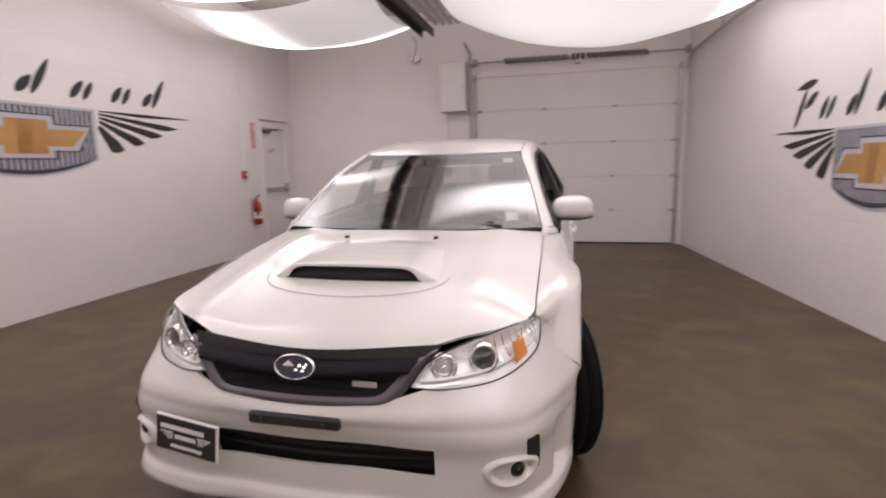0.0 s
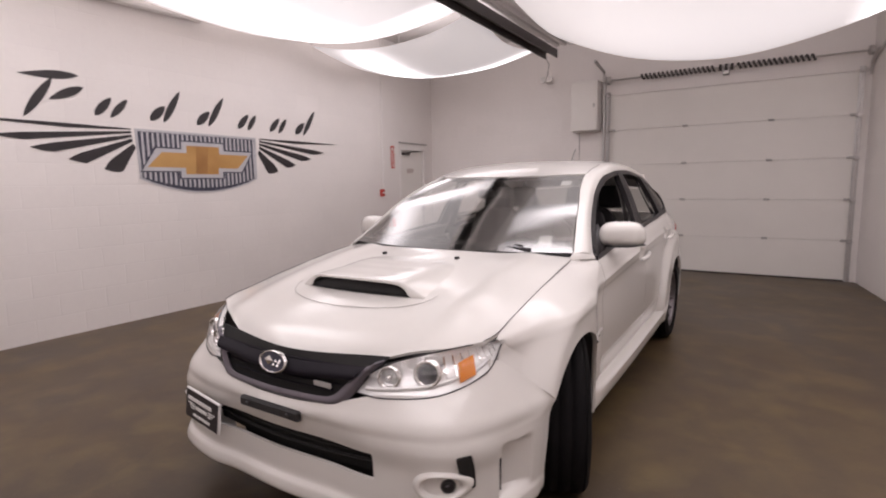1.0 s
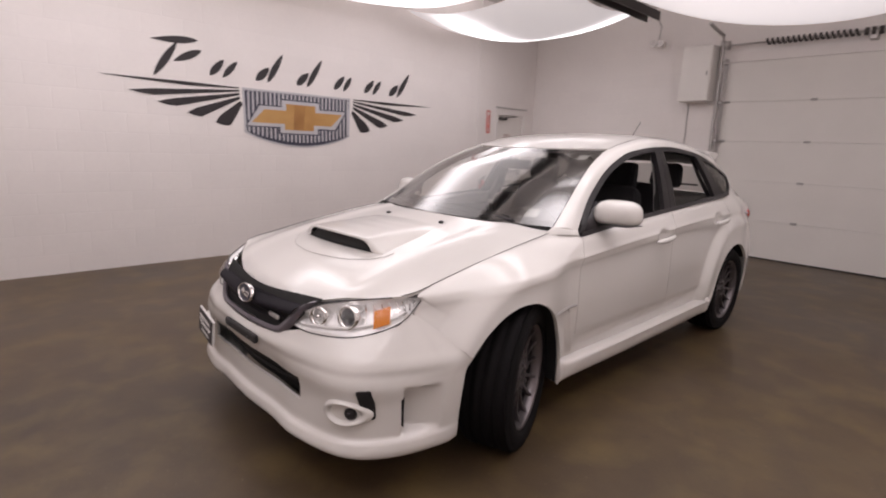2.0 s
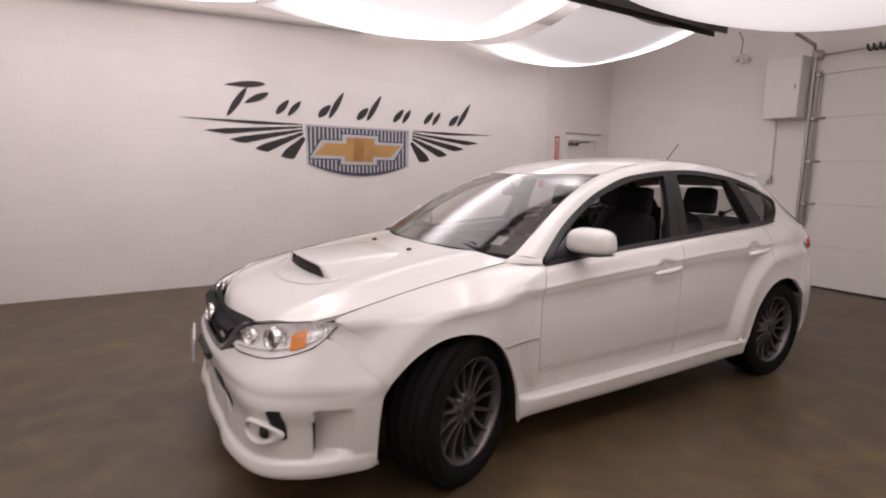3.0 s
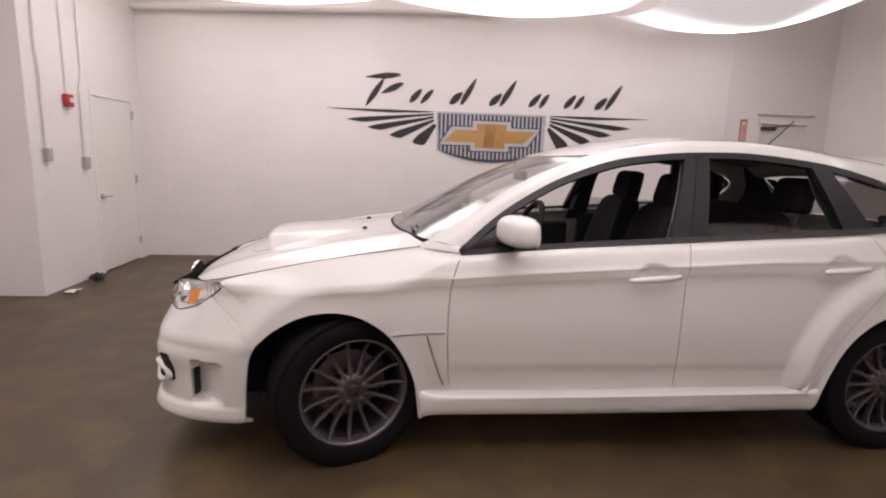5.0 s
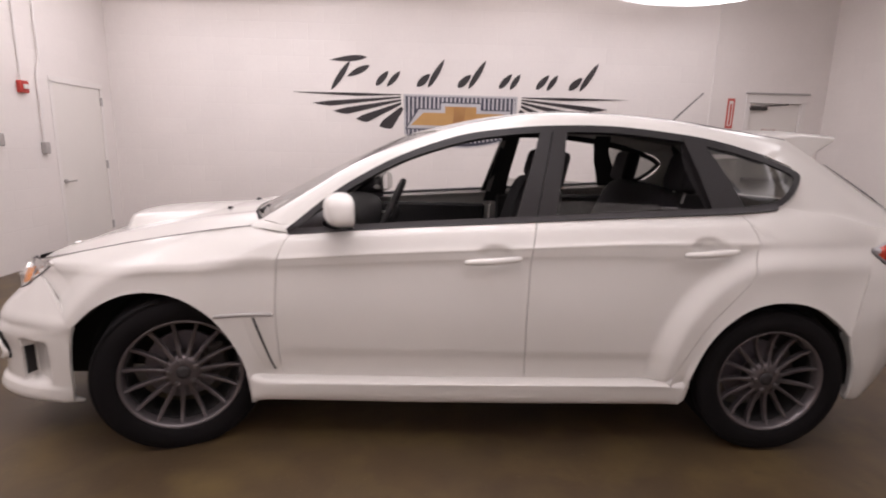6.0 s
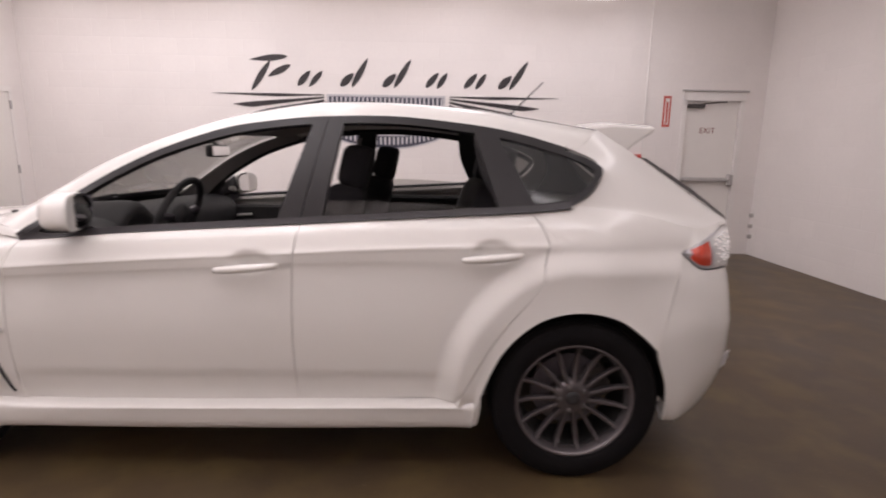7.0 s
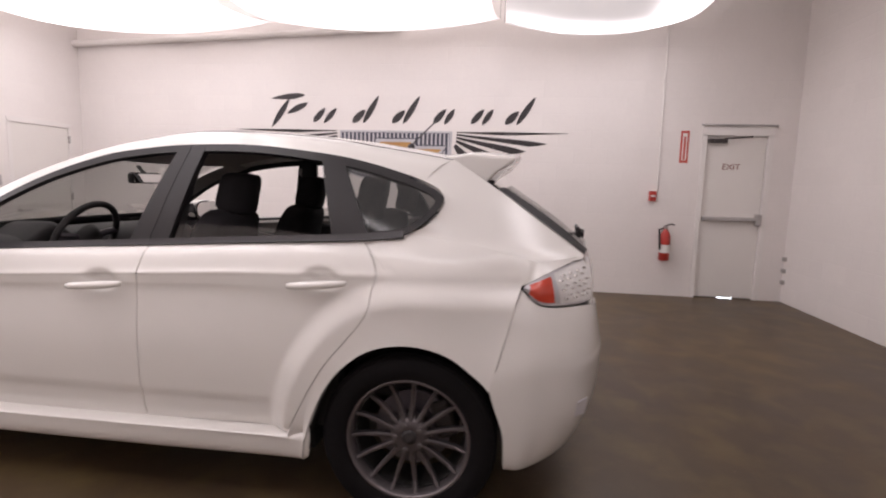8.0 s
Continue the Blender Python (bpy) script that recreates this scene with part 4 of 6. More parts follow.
for name, u0, u1, t0, t1, text in (("inspection_sticker", 0.76, 0.85, 0.30, 0.62, "small white inspection sticker"), ("tag_sticker", 0.80, 0.90, 3.25, 3.6, "small pale toll tag")):
    b = bmesh.new()
    g = [[b.verts.new(on_windscreen(u0 + (u1 - u0) * i / 4, t0 + (t1 - t0) * j / 4)) for j in range(5)] for i in range(5)]
    for i in range(4):
        for j in range(4):
            b.faces.new((g[i][j], g[i + 1][j], g[i + 1][j + 1], g[i][j + 1]))
    part(name, b, M_WHITE_PRINT, car, text)

# --- bonnet
HC = [(-2.165, 0.722), (-2.10, 0.770), (-1.95, 0.839), (-1.75, 0.899), (-1.55, 0.942), (-1.36, 0.975), (-1.135, 1.004)]
HE = [(-1.930, 0.804, 0.716), (-1.86, 0.818, 0.736), (-1.75, 0.840, 0.734), (-1.55, 0.882, 0.733), (-1.38, 0.913, 0.732), (-1.16, 0.950, 0.730), (-0.950, 0.976, 0.722)]


def hood_line(c, e, k=7):
    out = []
    for i in range(-k, k + 1):
        u = abs(i / k)
        x = e[2] * i / k
        crown = 0.012 * math.exp(-((u - 0.72) / 0.13) ** 2) * 1.0
        out.append((c[0] + (e[0] - c[0]) * u ** 2.1, c[1] + (e[1] - c[1]) * u ** 2.0 + crown, x))
    return out


HL = [hood_line(c, e) for c, e in zip(HC, HE)]
HL[0] = [(y, z - 0.010 * (1 - (x / 0.7) ** 2), x) for y, z, x in HL[0]]
hb = loft(HL, 96, 72)
hood_pts = np.array([tuple(v.co) for v in hb.verts])
HOOD = skin("bonnet", hb, M_BODY, car, sides=1)[0]


def hood_z(x, y):
    """Height of the bonnet's skin."""
    d = (hood_pts[:, 0] - x) ** 2 + (hood_pts[:, 1] - y) ** 2
    k = np.argsort(d)[:5]
    w = 1 / (d[k] + 1e-7)
    return float((hood_pts[k, 2] * w).sum() / w.sum())


for s_ in (1, -1):
    edge = [(s_ * (e[2] + 0.004), e[0], e[1] + 0.003) for e in HE]
    part("bonnet_seam", tube([tuple(v) for v in cr(edge, 40)], 0.0017, sides=5), M_TRIM, HOOD, "dark shut line")

# --- bonnet scoop: a low swelling with an open mouth
SY0, SY1, SH = -1.795, -1.25, 0.060


def scoop_h(x, t):
    """Height of the scoop over the bonnet, t from its mouth to its tail."""
    a, c = 0.240 - 0.05 * t, 0.372 - 0.02 * t
    k = min(1, max(0, (abs(x) - a) / (c - a)))
    return (SH * (1 - t) ** 1.5 + 0.004 * (1 - t)) * (1 - k * k * (3 - 2 * k)) * (1 - 0.10 * (x / 0.24) ** 2)


b = bmesh.new()
g = []
for i in range(29):
    t = i / 28
    row = []
    for j in range(-24, 25):
        x = 0.376 * j / 24
        y = SY0 + 0.35 * x * x * (1 - t) + (SY1 - SY0) * t
        row.append(b.verts.new((x, y, hood_z(x, y) - 0.006 + scoop_h(x, t) + 0.0075 * min(1, scoop_h(x, t) / 0.010))))
    g.append(row)
for i in range(28):
    for j in range(48):
        b.faces.new((g[i][j], g[i + 1][j], g[i + 1][j + 1], g[i][j + 1]))
low = [b.verts.new((v.co.x, v.co.y - 0.030 * min(1, max(0, (abs(v.co.x) - 0.285) / 0.03)), hood_z(v.co.x, v.co.y - 0.04) - 0.003)) for v in g[0]]
top = []
for v, w in zip(g[0], low):
    k = min(1, max(0, (abs(v.co.x) - 0.185) / 0.100))
    top.append(b.verts.new((v.co.x, v.co.y + 0.004, w.co.z + (v.co.z - 0.009 - w.co.z) * (1 - k ** 3) ** 0.4)))
for j in range(48):
    b.faces.new((g[0][j], g[0][j + 1], top[j + 1], top[j]))
bmesh.ops.recalc_face_normals(b, faces=b.faces)
SC = part("bonnet_scoop", b, M_BODY, car, "pearl white bonnet scoop", True)
b = bmesh.new()
g = []
for i in range(2):
    g.append([])
    for j in range(-20, 21):
        x = 0.292 * j / 20
        y = SY0 + 0.35 * x * x + 0.030
        end = 1 - (abs(j) / 20) ** 5
        g[-1].append(b.verts.new((x, y - (0 if i else 0.02), hood_z(x, y) + (0.002 if i == 0 else 0.001 + (scoop_h(x, 0) - 0.008) * end))))
for j in range(40):
    b.faces.new((g[0][j], g[0][j + 1], g[1][j + 1], g[1][j]))
part("scoop_mouth", b, M_UNDER, SC, "black open mouth")
b = bmesh.new()
g = []
for i in range(2):
    g.append([b.verts.new((0.292 * j / 16, SY0 + 0.35 * (0.292 * j / 16) ** 2 - 0.002 + 0.045 * i, hood_z(0.292 * j / 16, SY0 + 0.35 * (0.292 * j / 16) ** 2 + 0.045 * i) + 0.0032)) for j in range(-16, 17)])
for j in range(32):
    b.faces.new((g[0][j], g[0][j + 1], g[1][j + 1], g[1][j]))
part("scoop_duct", b, M_UNDER, SC, "black duct floor")
# fine seam in front of the scoop
pts = []
for i in range(41):
    a = math.pi * i / 40
    x = 0.395 * math.cos(a) * (1 - 0.10 * math.sin(a))
    y = -1.715 - 0.20 * math.sin(a) ** 0.8
    pts.append((x, y, hood_z(x, y) + 0.0035))
part("scoop_seam", tube(pts, 0.0014, sides=4), M_GREY, SC)
for s_ in (-1, 1):
    part("washer_nozzle", box(0.23 * s_ - 0.010, 0.23 * s_ + 0.010, -1.285, -1.260, 0.968, 0.994, 0.004), M_TRIM, HOOD)

# --- front bumper
SB = [  # curves from the lip upwards, each from the middle to the arch
    [(-2.10, 0.180, 0.0), (-2.09, 0.180, 0.25), (-2.06, 0.180, 0.45), (-1.97, 0.180, 0.64), (-1.86, 0.182, 0.77), (-1.73, 0.190, 0.835), (-1.685, 0.205, 0.845)],
    [(-2.245, 0.205, 0.0), (-2.235, 0.205, 0.25), (-2.205, 0.203, 0.45), (-2.10, 0.200, 0.66), (-1.96, 0.198, 0.79), (-1.77, 0.205, 0.865), (-1.70, 0.215, 0.872)],
    [(-2.250, 0.300, 0.0), (-2.240, 0.300, 0.25), (-2.205, 0.295, 0.46), (-2.105, 0.29, 0.67), (-1.95, 0.29, 0.80), (-1.78, 0.30, 0.872), (-1.700, 0.31, 0.882)],
    [(-2.245, 0.415, 0.0), (-2.235, 0.415, 0.25), (-2.200, 0.412, 0.46), (-2.105, 0.40, 0.67), (-1.95, 0.40, 0.80), (-1.78, 0.40, 0.876), (-1.692, 0.41, 0.889)],
    [(-2.265, 0.498, 0.0), (-2.253, 0.498, 0.25), (-2.215, 0.496, 0.46), (-2.115, 0.49, 0.68), (-1.96, 0.485, 0.808), (-1.78, 0.49, 0.878), (-1.678, 0.50, 0.892)],
    [(-2.268, 0.545, 0.0), (-2.258, 0.548, 0.25), (-2.222, 0.565, 0.46), (-2.118, 0.58, 0.68), (-1.965, 0.59, 0.806), (-1.81, 0.56, 0.872), (-1.656, 0.545, 0.902)],
    [(-2.245, 0.580, 0.0), (-2.238, 0.597, 0.26), (-2.192, 0.648, 0.46), (-2.092, 0.655, 0.66), (-1.965, 0.70, 0.772), (-1.900, 0.737, 0.783), (-1.664, 0.560, 0.902)],
]


def shelf(s, t, p):
    """The face under the bumper's ledge stands back; the lip below comes out again."""
    d = Vector((p.x * 1.1, p.y + 1.25, 0)).normalized()
    k = step(0.555, 0.520, p.z) * step(0.215, 0.262, p.z) * (1 - 0.6 * step(-1.95, -1.72, p.y))
    lip_ = 0.016 * step(0.274, 0.258, p.z) * (1 - 0.8 * step(-1.98, -1.74, p.y))
    return p + d * (lip_ - 0.006 * k) + d * 0.003 * math.exp(-((p.z - 0.570) / 0.022) ** 2)


def bumper_move(s, t, p):
    p = shelf(s, t, p)
    # slot in the side of the bumper
    u = (p.y + 1.985) / 0.150
    v = (p.z - 0.275) / 0.20
    if 0 < u < 1 and 0 < v < 1 and abs(p.x) > 0.7:
        dpt = 0.055 * (1 - u) ** 0.8 * min(1, v * 10, (1 - v) * 10)
        return (p.x - math.copysign(dpt, p.x), p.y + dpt * 0.3, p.z)
    return p


def bumper_skip(s, t, p):
    return abs(p.x) < 0.448 and abs(p.z - 0.412) < 0.046


SB = [[(y, z, x * (1 - 0.035 * min(1, max(0, (-1.72 - y) / 0.25)))) for y, z, x in c] for c in SB]
SB = [c[:-1] + [(c[-1][0] - 0.045, c[-1][1], c[-1][2])] for c in SB]
for n, c in enumerate(SB[1:6]):
    much = 1.0 if n < 4 else 0.45
    for k, dy, dx in ((2, 0.030, 0.0), (3, 0.072, 0.030), (4, 0.088, 0.020), (5, 0.058, 0.004)):
        c[k] = (c[k][0] - dy * much, c[k][1], c[k][2] + dx * much)
SB = [[(y, z, -x) for y, z, x in c[:0:-1]] + c for c in SB]
bb = loft(SB, 264, 84, shelf)
grid_pts = np.array([tuple(v.co) for v in bb.verts if v.co.x > 0.3])
bb.free()
bb = loft(SB, 264, 84, bumper_move, bumper_skip)
skin("front_bumper", bb, M_BODY, car, thick=0.014, sides=1)


def on_bumper(x, z, out=0.004):
    """The place on the bumper's skin, left of the middle, at that width and height, lifted off by out."""
    d = (grid_pts[:, 0] - x) ** 2 + (grid_pts[:, 2] - z) ** 2
    k = np.argsort(d)[:6]
    w = 1 / (d[k] + 1e-7)
    y = float((grid_pts[k, 1] * w).sum() / w.sum())
    return Vector((x + out * 0.6, y - out * 0.8, z))


def bumper_patch(outline, out, dish=0.0):
    """A plate that follows the bumper's skin, from an outline in (x, z)."""
    b = bmesh.new()
    cx, cz = sum(p[0] for p in outline) / len(outline), sum(p[1] for p in outline) / len(outline)
    rings = []
    for r, o in ((1.0, -0.006), (1.0, out), (0.55, out - dish)):
        rings.append([b.verts.new(on_bumper(cx + (x - cx) * r, cz + (z - cz) * r, o)) for x, z in outline])
    n = len(outline)
    for a, c in zip(rings, rings[1:]):
        for i in range(n):
            b.faces.new((a[i], a[(i + 1) % n], c[(i + 1) % n], c[i]))
    b.faces.new(rings[-1])
    bmesh.ops.recalc_face_normals(b, faces=b.faces)
    return b


ib = loft([[(-2.150, 0.345, -0.47), (-2.19, 0.345, 0.0), (-2.150, 0.345, 0.47)], [(-2.150, 0.48, -0.47), (-2.19, 0.48, 0.0), (-2.150, 0.48, 0.47)]], 8, 2)
skin("intake_backing", ib, M_UNDER, car, thick=0.0, sides=1)
for z in (0.396, 0.426):
    part("intake_bar", tube([(x, -2.215 + 0.30 * x * x * 0.8, z) for x in np.linspace(-0.45, 0.45, 15)], 0.006, sides=5), M_UNDER, car)


def oval(cx, cz, rx, rz, n=36):
    return [(cx + rx * math.cos(2 * math.pi * i / n), cz + rz * math.sin(2 * math.pi * i / n)) for i in range(n)]


def ring_on_bumper(cx, cz, r0, r1, flat, lift):
    """A rounded oval ring that follows the bumper."""
    b = bmesh.new()
    rings = []
    for k in range(7):
        t = k / 6
        r = r0 + (r1 - r0) * t
        rings.append([b.verts.new(on_bumper(x, z, lift * math.sin(math.pi * t) ** 0.7 + 0.001 - (0.012 if k == 6 else 0))) for x, z in oval(cx, cz, r, r * flat)])
    for a, c in zip(rings, rings[1:]):
        for i in range(36):
            b.faces.new((a[i], a[(i + 1) % 36], c[(i + 1) % 36], c[i]))
    bmesh.ops.recalc_face_normals(b, faces=b.faces)
    return b


VENT = [(0.732, 0.474), (0.735, 0.479), (0.763, 0.480), (0.766, 0.474), (0.766, 0.42), (0.765, 0.365), (0.762, 0.358), (0.739, 0.358), (0.735, 0.364), (0.732, 0.42)]
FX, FZ = 0.680, 0.380
vb = bumper_patch(VENT, 0.007)
both("bumper_vent", vb, M_UNDER, car, "black bumper vent")
# dark throat of the duct in the side of the bumper
th = bmesh.new()
rows_ = []
for i in range(9):
    z = 0.305 + 0.016 * i
    d = (grid_pts[:, 1] + 1.982) ** 2 + (grid_pts[:, 2] - z) ** 2
    xs = float(grid_pts[np.argmin(d), 0])
    rows_.append([th.verts.new((xs - 0.004, -1.978, z)), th.verts.new((xs - 0.048, -1.967, z))])
for a, c_ in zip(rows_, rows_[1:]):
    th.faces.new((a[0], c_[0], c_[1], a[1]))
both("bumper_duct", th, M_UNDER, car, "dark duct opening")
for s_ in (1, -1):
    rb_ = ring_on_bumper(FX, FZ, 0.052, 0.086, 0.62, 0.020)
    fl = part("fog_lamp", rb_ if s_ == 1 else mirrored(rb_), M_BODY, car, "oval fog lamp in a pearl white bezel", True)
    c = bumper_patch(oval(FX, FZ, 0.056, 0.036), 0.004, 0.012)
    part("lamp_bowl", c if s_ == 1 else mirrored(c), M_BODY, fl)
    o = on_bumper(FX + 0.024, FZ - 0.002, 0.006)
    ln_ = lathe([(-0.008, 0.005), (-0.003, 0.019), (0.006, 0.026)], "y", 22)
    ln_.transform(pose(o.x, o.y, o.z, 0, 0, 36))
    part("lens", ln_ if s_ == 1 else mirrored(ln_), M_PILLAR, fl, "dark glossy lens", True)
    bu = lathe([(-0.0100, 0.002), (-0.009, 0.006)], "y", 12)
    bu.transform(pose(o.x - 0.004, o.y, o.z + 0.006, 0, 0, 36))
    part("bulb", bu if s_ == 1 else mirrored(bu), M_GUN, fl, "", True)

# --- grille
GU = [(-2.243, 0.580, 0.0), (-2.236, 0.585, 0.21), (-2.226, 0.596, 0.308), (-2.208, 0.640, 0.362), (-2.182, 0.706, 0.407), (-2.150, 0.757, 0.455)]
GI = [(-2.246, 0.612, 0.0), (-2.240, 0.617, 0.20), (-2.230, 0.626, 0.276), (-2.214, 0.660, 0.318), (-2.195, 0.708, 0.360), (-2.175, 0.738, 0.400)]
GM = [((a[0] + c[0]) / 2 - 0.012, (a[1] + c[1]) / 2, (a[2] + c[2]) / 2) for a, c in zip(GU, GI)]
GU, GM, GI = [[(y, z, -x) for y, z, x in c[:0:-1]] + c for c in (GU, GM, GI)]
skin("grille_surround", loft([GU, GM, GI], 80, 8), M_GUN, car, "gunmetal grille surround", thick=0.01, sides=1)
gb = loft([[(-2.215, 0.60, -0.32), (-2.222, 0.60, 0), (-2.215, 0.60, 0.32)], [(-2.18, 0.69, -0.40), (-2.20, 0.68, 0), (-2.18, 0.69, 0.40)], [(-2.12, 0.765, -0.46), (-2.175, 0.742, 0), (-2.12, 0.765, 0.46)]], 24, 8)
skin("grille_mesh", gb, M_UNDER, car, "black grille", thick=0.0, sides=1)
for i in range(5):
    z = 0.636 + 0.021 * i
    w = 0.27 + 0.030 * i
    part("grille_slat", tube([(x, -2.226 + 0.012 * i * 0.6 + 0.16 * x * x, z + 0.05 * x * x) for x in np.linspace(-w, w, 13)], 0.0045, sides=4), M_GRILLE, car)
wing = loft([[(-2.222, 0.700, -0.375), (-2.240, 0.672, -0.1), (-2.240, 0.672, 0.1), (-2.222, 0.700, 0.375)], [(-2.218, 0.715, -0.38), (-2.240, 0.690, -0.1), (-2.240, 0.690, 0.1), (-2.218, 0.715, 0.38)], [(-2.185, 0.735, -0.40), (-2.205, 0.718, -0.1), (-2.205, 0.718, 0.1), (-2.185, 0.735, 0.40)]], 30, 6)
skin("grille_bar", wing, M_GRILLE, car, "gloss black grille bar", thick=0.0, sides=1)
em = part("emblem", lathe([(-0.010, 0.045), (-0.015, 0.0485), (-0.008, 0.052), (0.004, 0.052), (0.004, 0.045)], "y", 32, closed=True), M_CHROME, car, "chrome oval ring emblem", True)
em.matrix_basis = pose(0.0, -2.240, 0.706, -12) @ Matrix.Diagonal((1.42, 1, 0.80, 1))
part("emblem_field", lathe([(-0.0085, 0.002), (-0.008, 0.046), (0.0, 0.046)], "y", 32), M_CHARCOAL, em)
for x, z, r in ((-0.014, 0.004, 0.016), (0.012, 0.004, 0.007), (0.024, -0.002, 0.007), (0.004, -0.014, 0.007), (0.020, -0.016, 0.007), (0.028, 0.010, 0.006)):
    b = bmesh.new()
    vs = [b.verts.new((x + r * k[0], -0.011, z + r * k[1] * 1.4)) for k in ((0, -1), (1, 0), (0, 1), (-1, 0))]
    vs2 = b.verts.new((x, -0.016, z))
    for i in range(4):
        b.faces.new((vs[i], vs[(i + 1) % 4], vs2))
    part("emblem_stud", b, M_CHROME, em)
part("grille_badge", box(0.185, 0.268, -2.226, -2.216, 0.645, 0.664, 0.003), M_GREY, car, "small grey badge bar")

# --- plates
p = part("plate_bracket", box(-0.16, 0.16, -2.286, -2.262, 0.518, 0.556, 0.006), M_PLASTIC, car, "black licence plate bracket")
for x in (-0.11, 0.11):
    part("bolt", lathe([(-2.296, 0.007), (-2.290, 0.009)], "y", 10, at=(x, 0, 0.537)), M_TRIM, p)
dp = part("dealer_plate", box(-0.15, 0.15, -0.006, 0.006, -0.075, 0.075, 0.004), M_WHITE_PRINT, car, "black dealer plate with white bars and border")
dp.matrix_basis = pose(-0.398, -2.290, 0.445, -4, 4, -6) @ Matrix.Diagonal((0.88, 1, 0.86, 1))
part("plate_face", box(-0.142, 0.142, -0.009, -0.006, -0.068, 0.068), M_BLACK, dp)
for x0, x1, z0, z1 in ((-0.12, 0.09, 0.022, 0.040), (-0.05, 0.05, -0.012, 0.004), (-0.07, 0.08, -0.050, -0.038)):
    part("plate_bar", box(x0, x1, -0.011, -0.009, z0, z1), M_WHITE_PRINT, dp)
for s_ in (-1, 1):
    for k in range(3):
        part("plate_bar", box(0.06 * s_, 0.12 * s_ - 0.015 * k * s_, -0.011, -0.009, 0.006 - 0.011 * k, 0.011 - 0.011 * k), M_WHITE_PRINT, dp)

# --- headlamps
LB = [(-2.208, 0.650, 0.373), (-2.184, 0.642, 0.485), (-2.094, 0.652, 0.642), (-1.960, 0.708, 0.748), (-1.858, 0.785, 0.757)]
LT = [(-2.180, 0.715, 0.412), (-2.138, 0.754, 0.485), (-2.048, 0.779, 0.590), (-1.942, 0.795, 0.690), (-1.848, 0.797, 0.752)]
LM = [((a[0] + c[0]) / 2 - 0.018, (a[1] + c[1]) / 2, (a[2] + c[2]) / 2 + 0.014) for a, c in zip(LB, LT)]
LMI = [((a[0] + c[0]) / 2 + 0.030, (a[1] + c[1]) / 2, (a[2] + c[2]) / 2 - 0.022) for a, c in zip(LB, LT)]
hl = loft([[(y + 0.004, z, x - 0.002) for y, z, x in LB], LMI, [(y + 0.004, z, x - 0.002) for y, z, x in LT]], 32, 14)
for s_, house in zip((1, -1), skin("headlamp", hl, M_REFLECT, car, "clear headlamp with chrome bowls and amber marker", thick=0.0)):
    def m_(b):
        return b if s_ == 1 else mirrored(b)
    lens = part("lens", m_(outward(loft([LB, LM, LT], 32, 12))), M_LENS, house, "clear lens", True)
    part("gasket", m_(tube([tuple(v) for v in cr([(x, y, z) for y, z, x in LB], 20) + cr([(x, y, z) for y, z, x in LT[::-1]], 20)], 0.0028, sides=5, closed=True)), M_TRIM, house)
    for (x, y, z, r, nm) in ((0.585, -2.098, 0.714, 0.046, "projector"), (0.468, -2.160, 0.700, 0.040, "main_beam")):
        o = part(nm, lathe([(-0.012, r * 0.74), (-0.020, r), (0.0, r * 1.12), (0.03, r * 1.15), (0.03, r * 0.74)], "y", 28, closed=True), M_CHROME, house, "chrome ring", True)
        o.matrix_basis = pose(x * s_, y + 0.02, z, -6, 0, 16 * s_)
        part("bowl", lathe([(0.012, 0.002), (0.006, r * 0.5), (-0.002, r * 0.73)], "y", 24), M_GUN if nm == "projector" else M_REFLECT, o, "", True)
        if nm == "projector":
            part("bulb_lens", lathe([(-0.016, 0.004), (-0.010, r * 0.35), (0.0, r * 0.6)], "y", 24), M_DARKGLASS, o, "", True)
        else:
            part("bulb", lathe([(-0.02, 0.006), (0.0, 0.011), (0.02, 0.011)], "y", 14), M_CHROME, o, "", True)
    am = loft([[(-2.040, 0.686, 0.690), (-1.985, 0.706, 0.722)], [(-2.025, 0.750, 0.672), (-1.965, 0.768, 0.700)]], 4, 4)
    part("amber_marker", m_(outward(am)), M_AMBER, house, "amber side marker")
    lo_, in_, hi_ = [cr([(x, y, z) for y, z, x in L], 40) for L in (LB, LMI, LT)]
    for k in range(22, 38, 2):
        part("flute", m_(tube([tuple(v) for v in cr([lo_[k].lerp(in_[k], 0.35), in_[k] + Vector((0.004, -0.006, 0)), hi_[k].lerp(in_[k], 0.35)], 6)], 0.0028, sides=5)), M_CHROME, house)
    part("shelf", m_(tube([tuple(in_[k].lerp(lo_[k], 0.55) + Vector((0, -0.006, 0))) for k in range(3, 36, 3)], 0.007, sides=6)), M_REFLECT, house, "", True)
    part("brow", m_(outward(loft([LT, [(y + 0.012, z - 0.016, x - 0.010) for y, z, x in LT]], 24, 2))), M_REFLECT, house)

# --- windows: black frames on the side glass line
BELT = [(-0.815, 0.960), (-0.40, 0.995), (0.21, 1.034), (0.65, 1.062), (1.10, 1.090), (1.27, 1.108)]


def belt(y):
    return float(np.interp(y, [p[0] for p in BELT], [p[1] for p in BELT]))


def glass_x(y, z):
    top = float(np.interp(y, [p[0] for p in DLO], [p[1] for p in DLO]))
    tx = float(np.interp(y, [p[0] for p in DLO], [p[2] for p in DLO]))
    k = (z - belt(y)) / max(0.05, top - belt(y))
    return 0.800 + (tx - 0.800) * min(1.1, max(-0.1, k)) + 0.012 * math.sin(math.pi * min(1, max(0, k)))


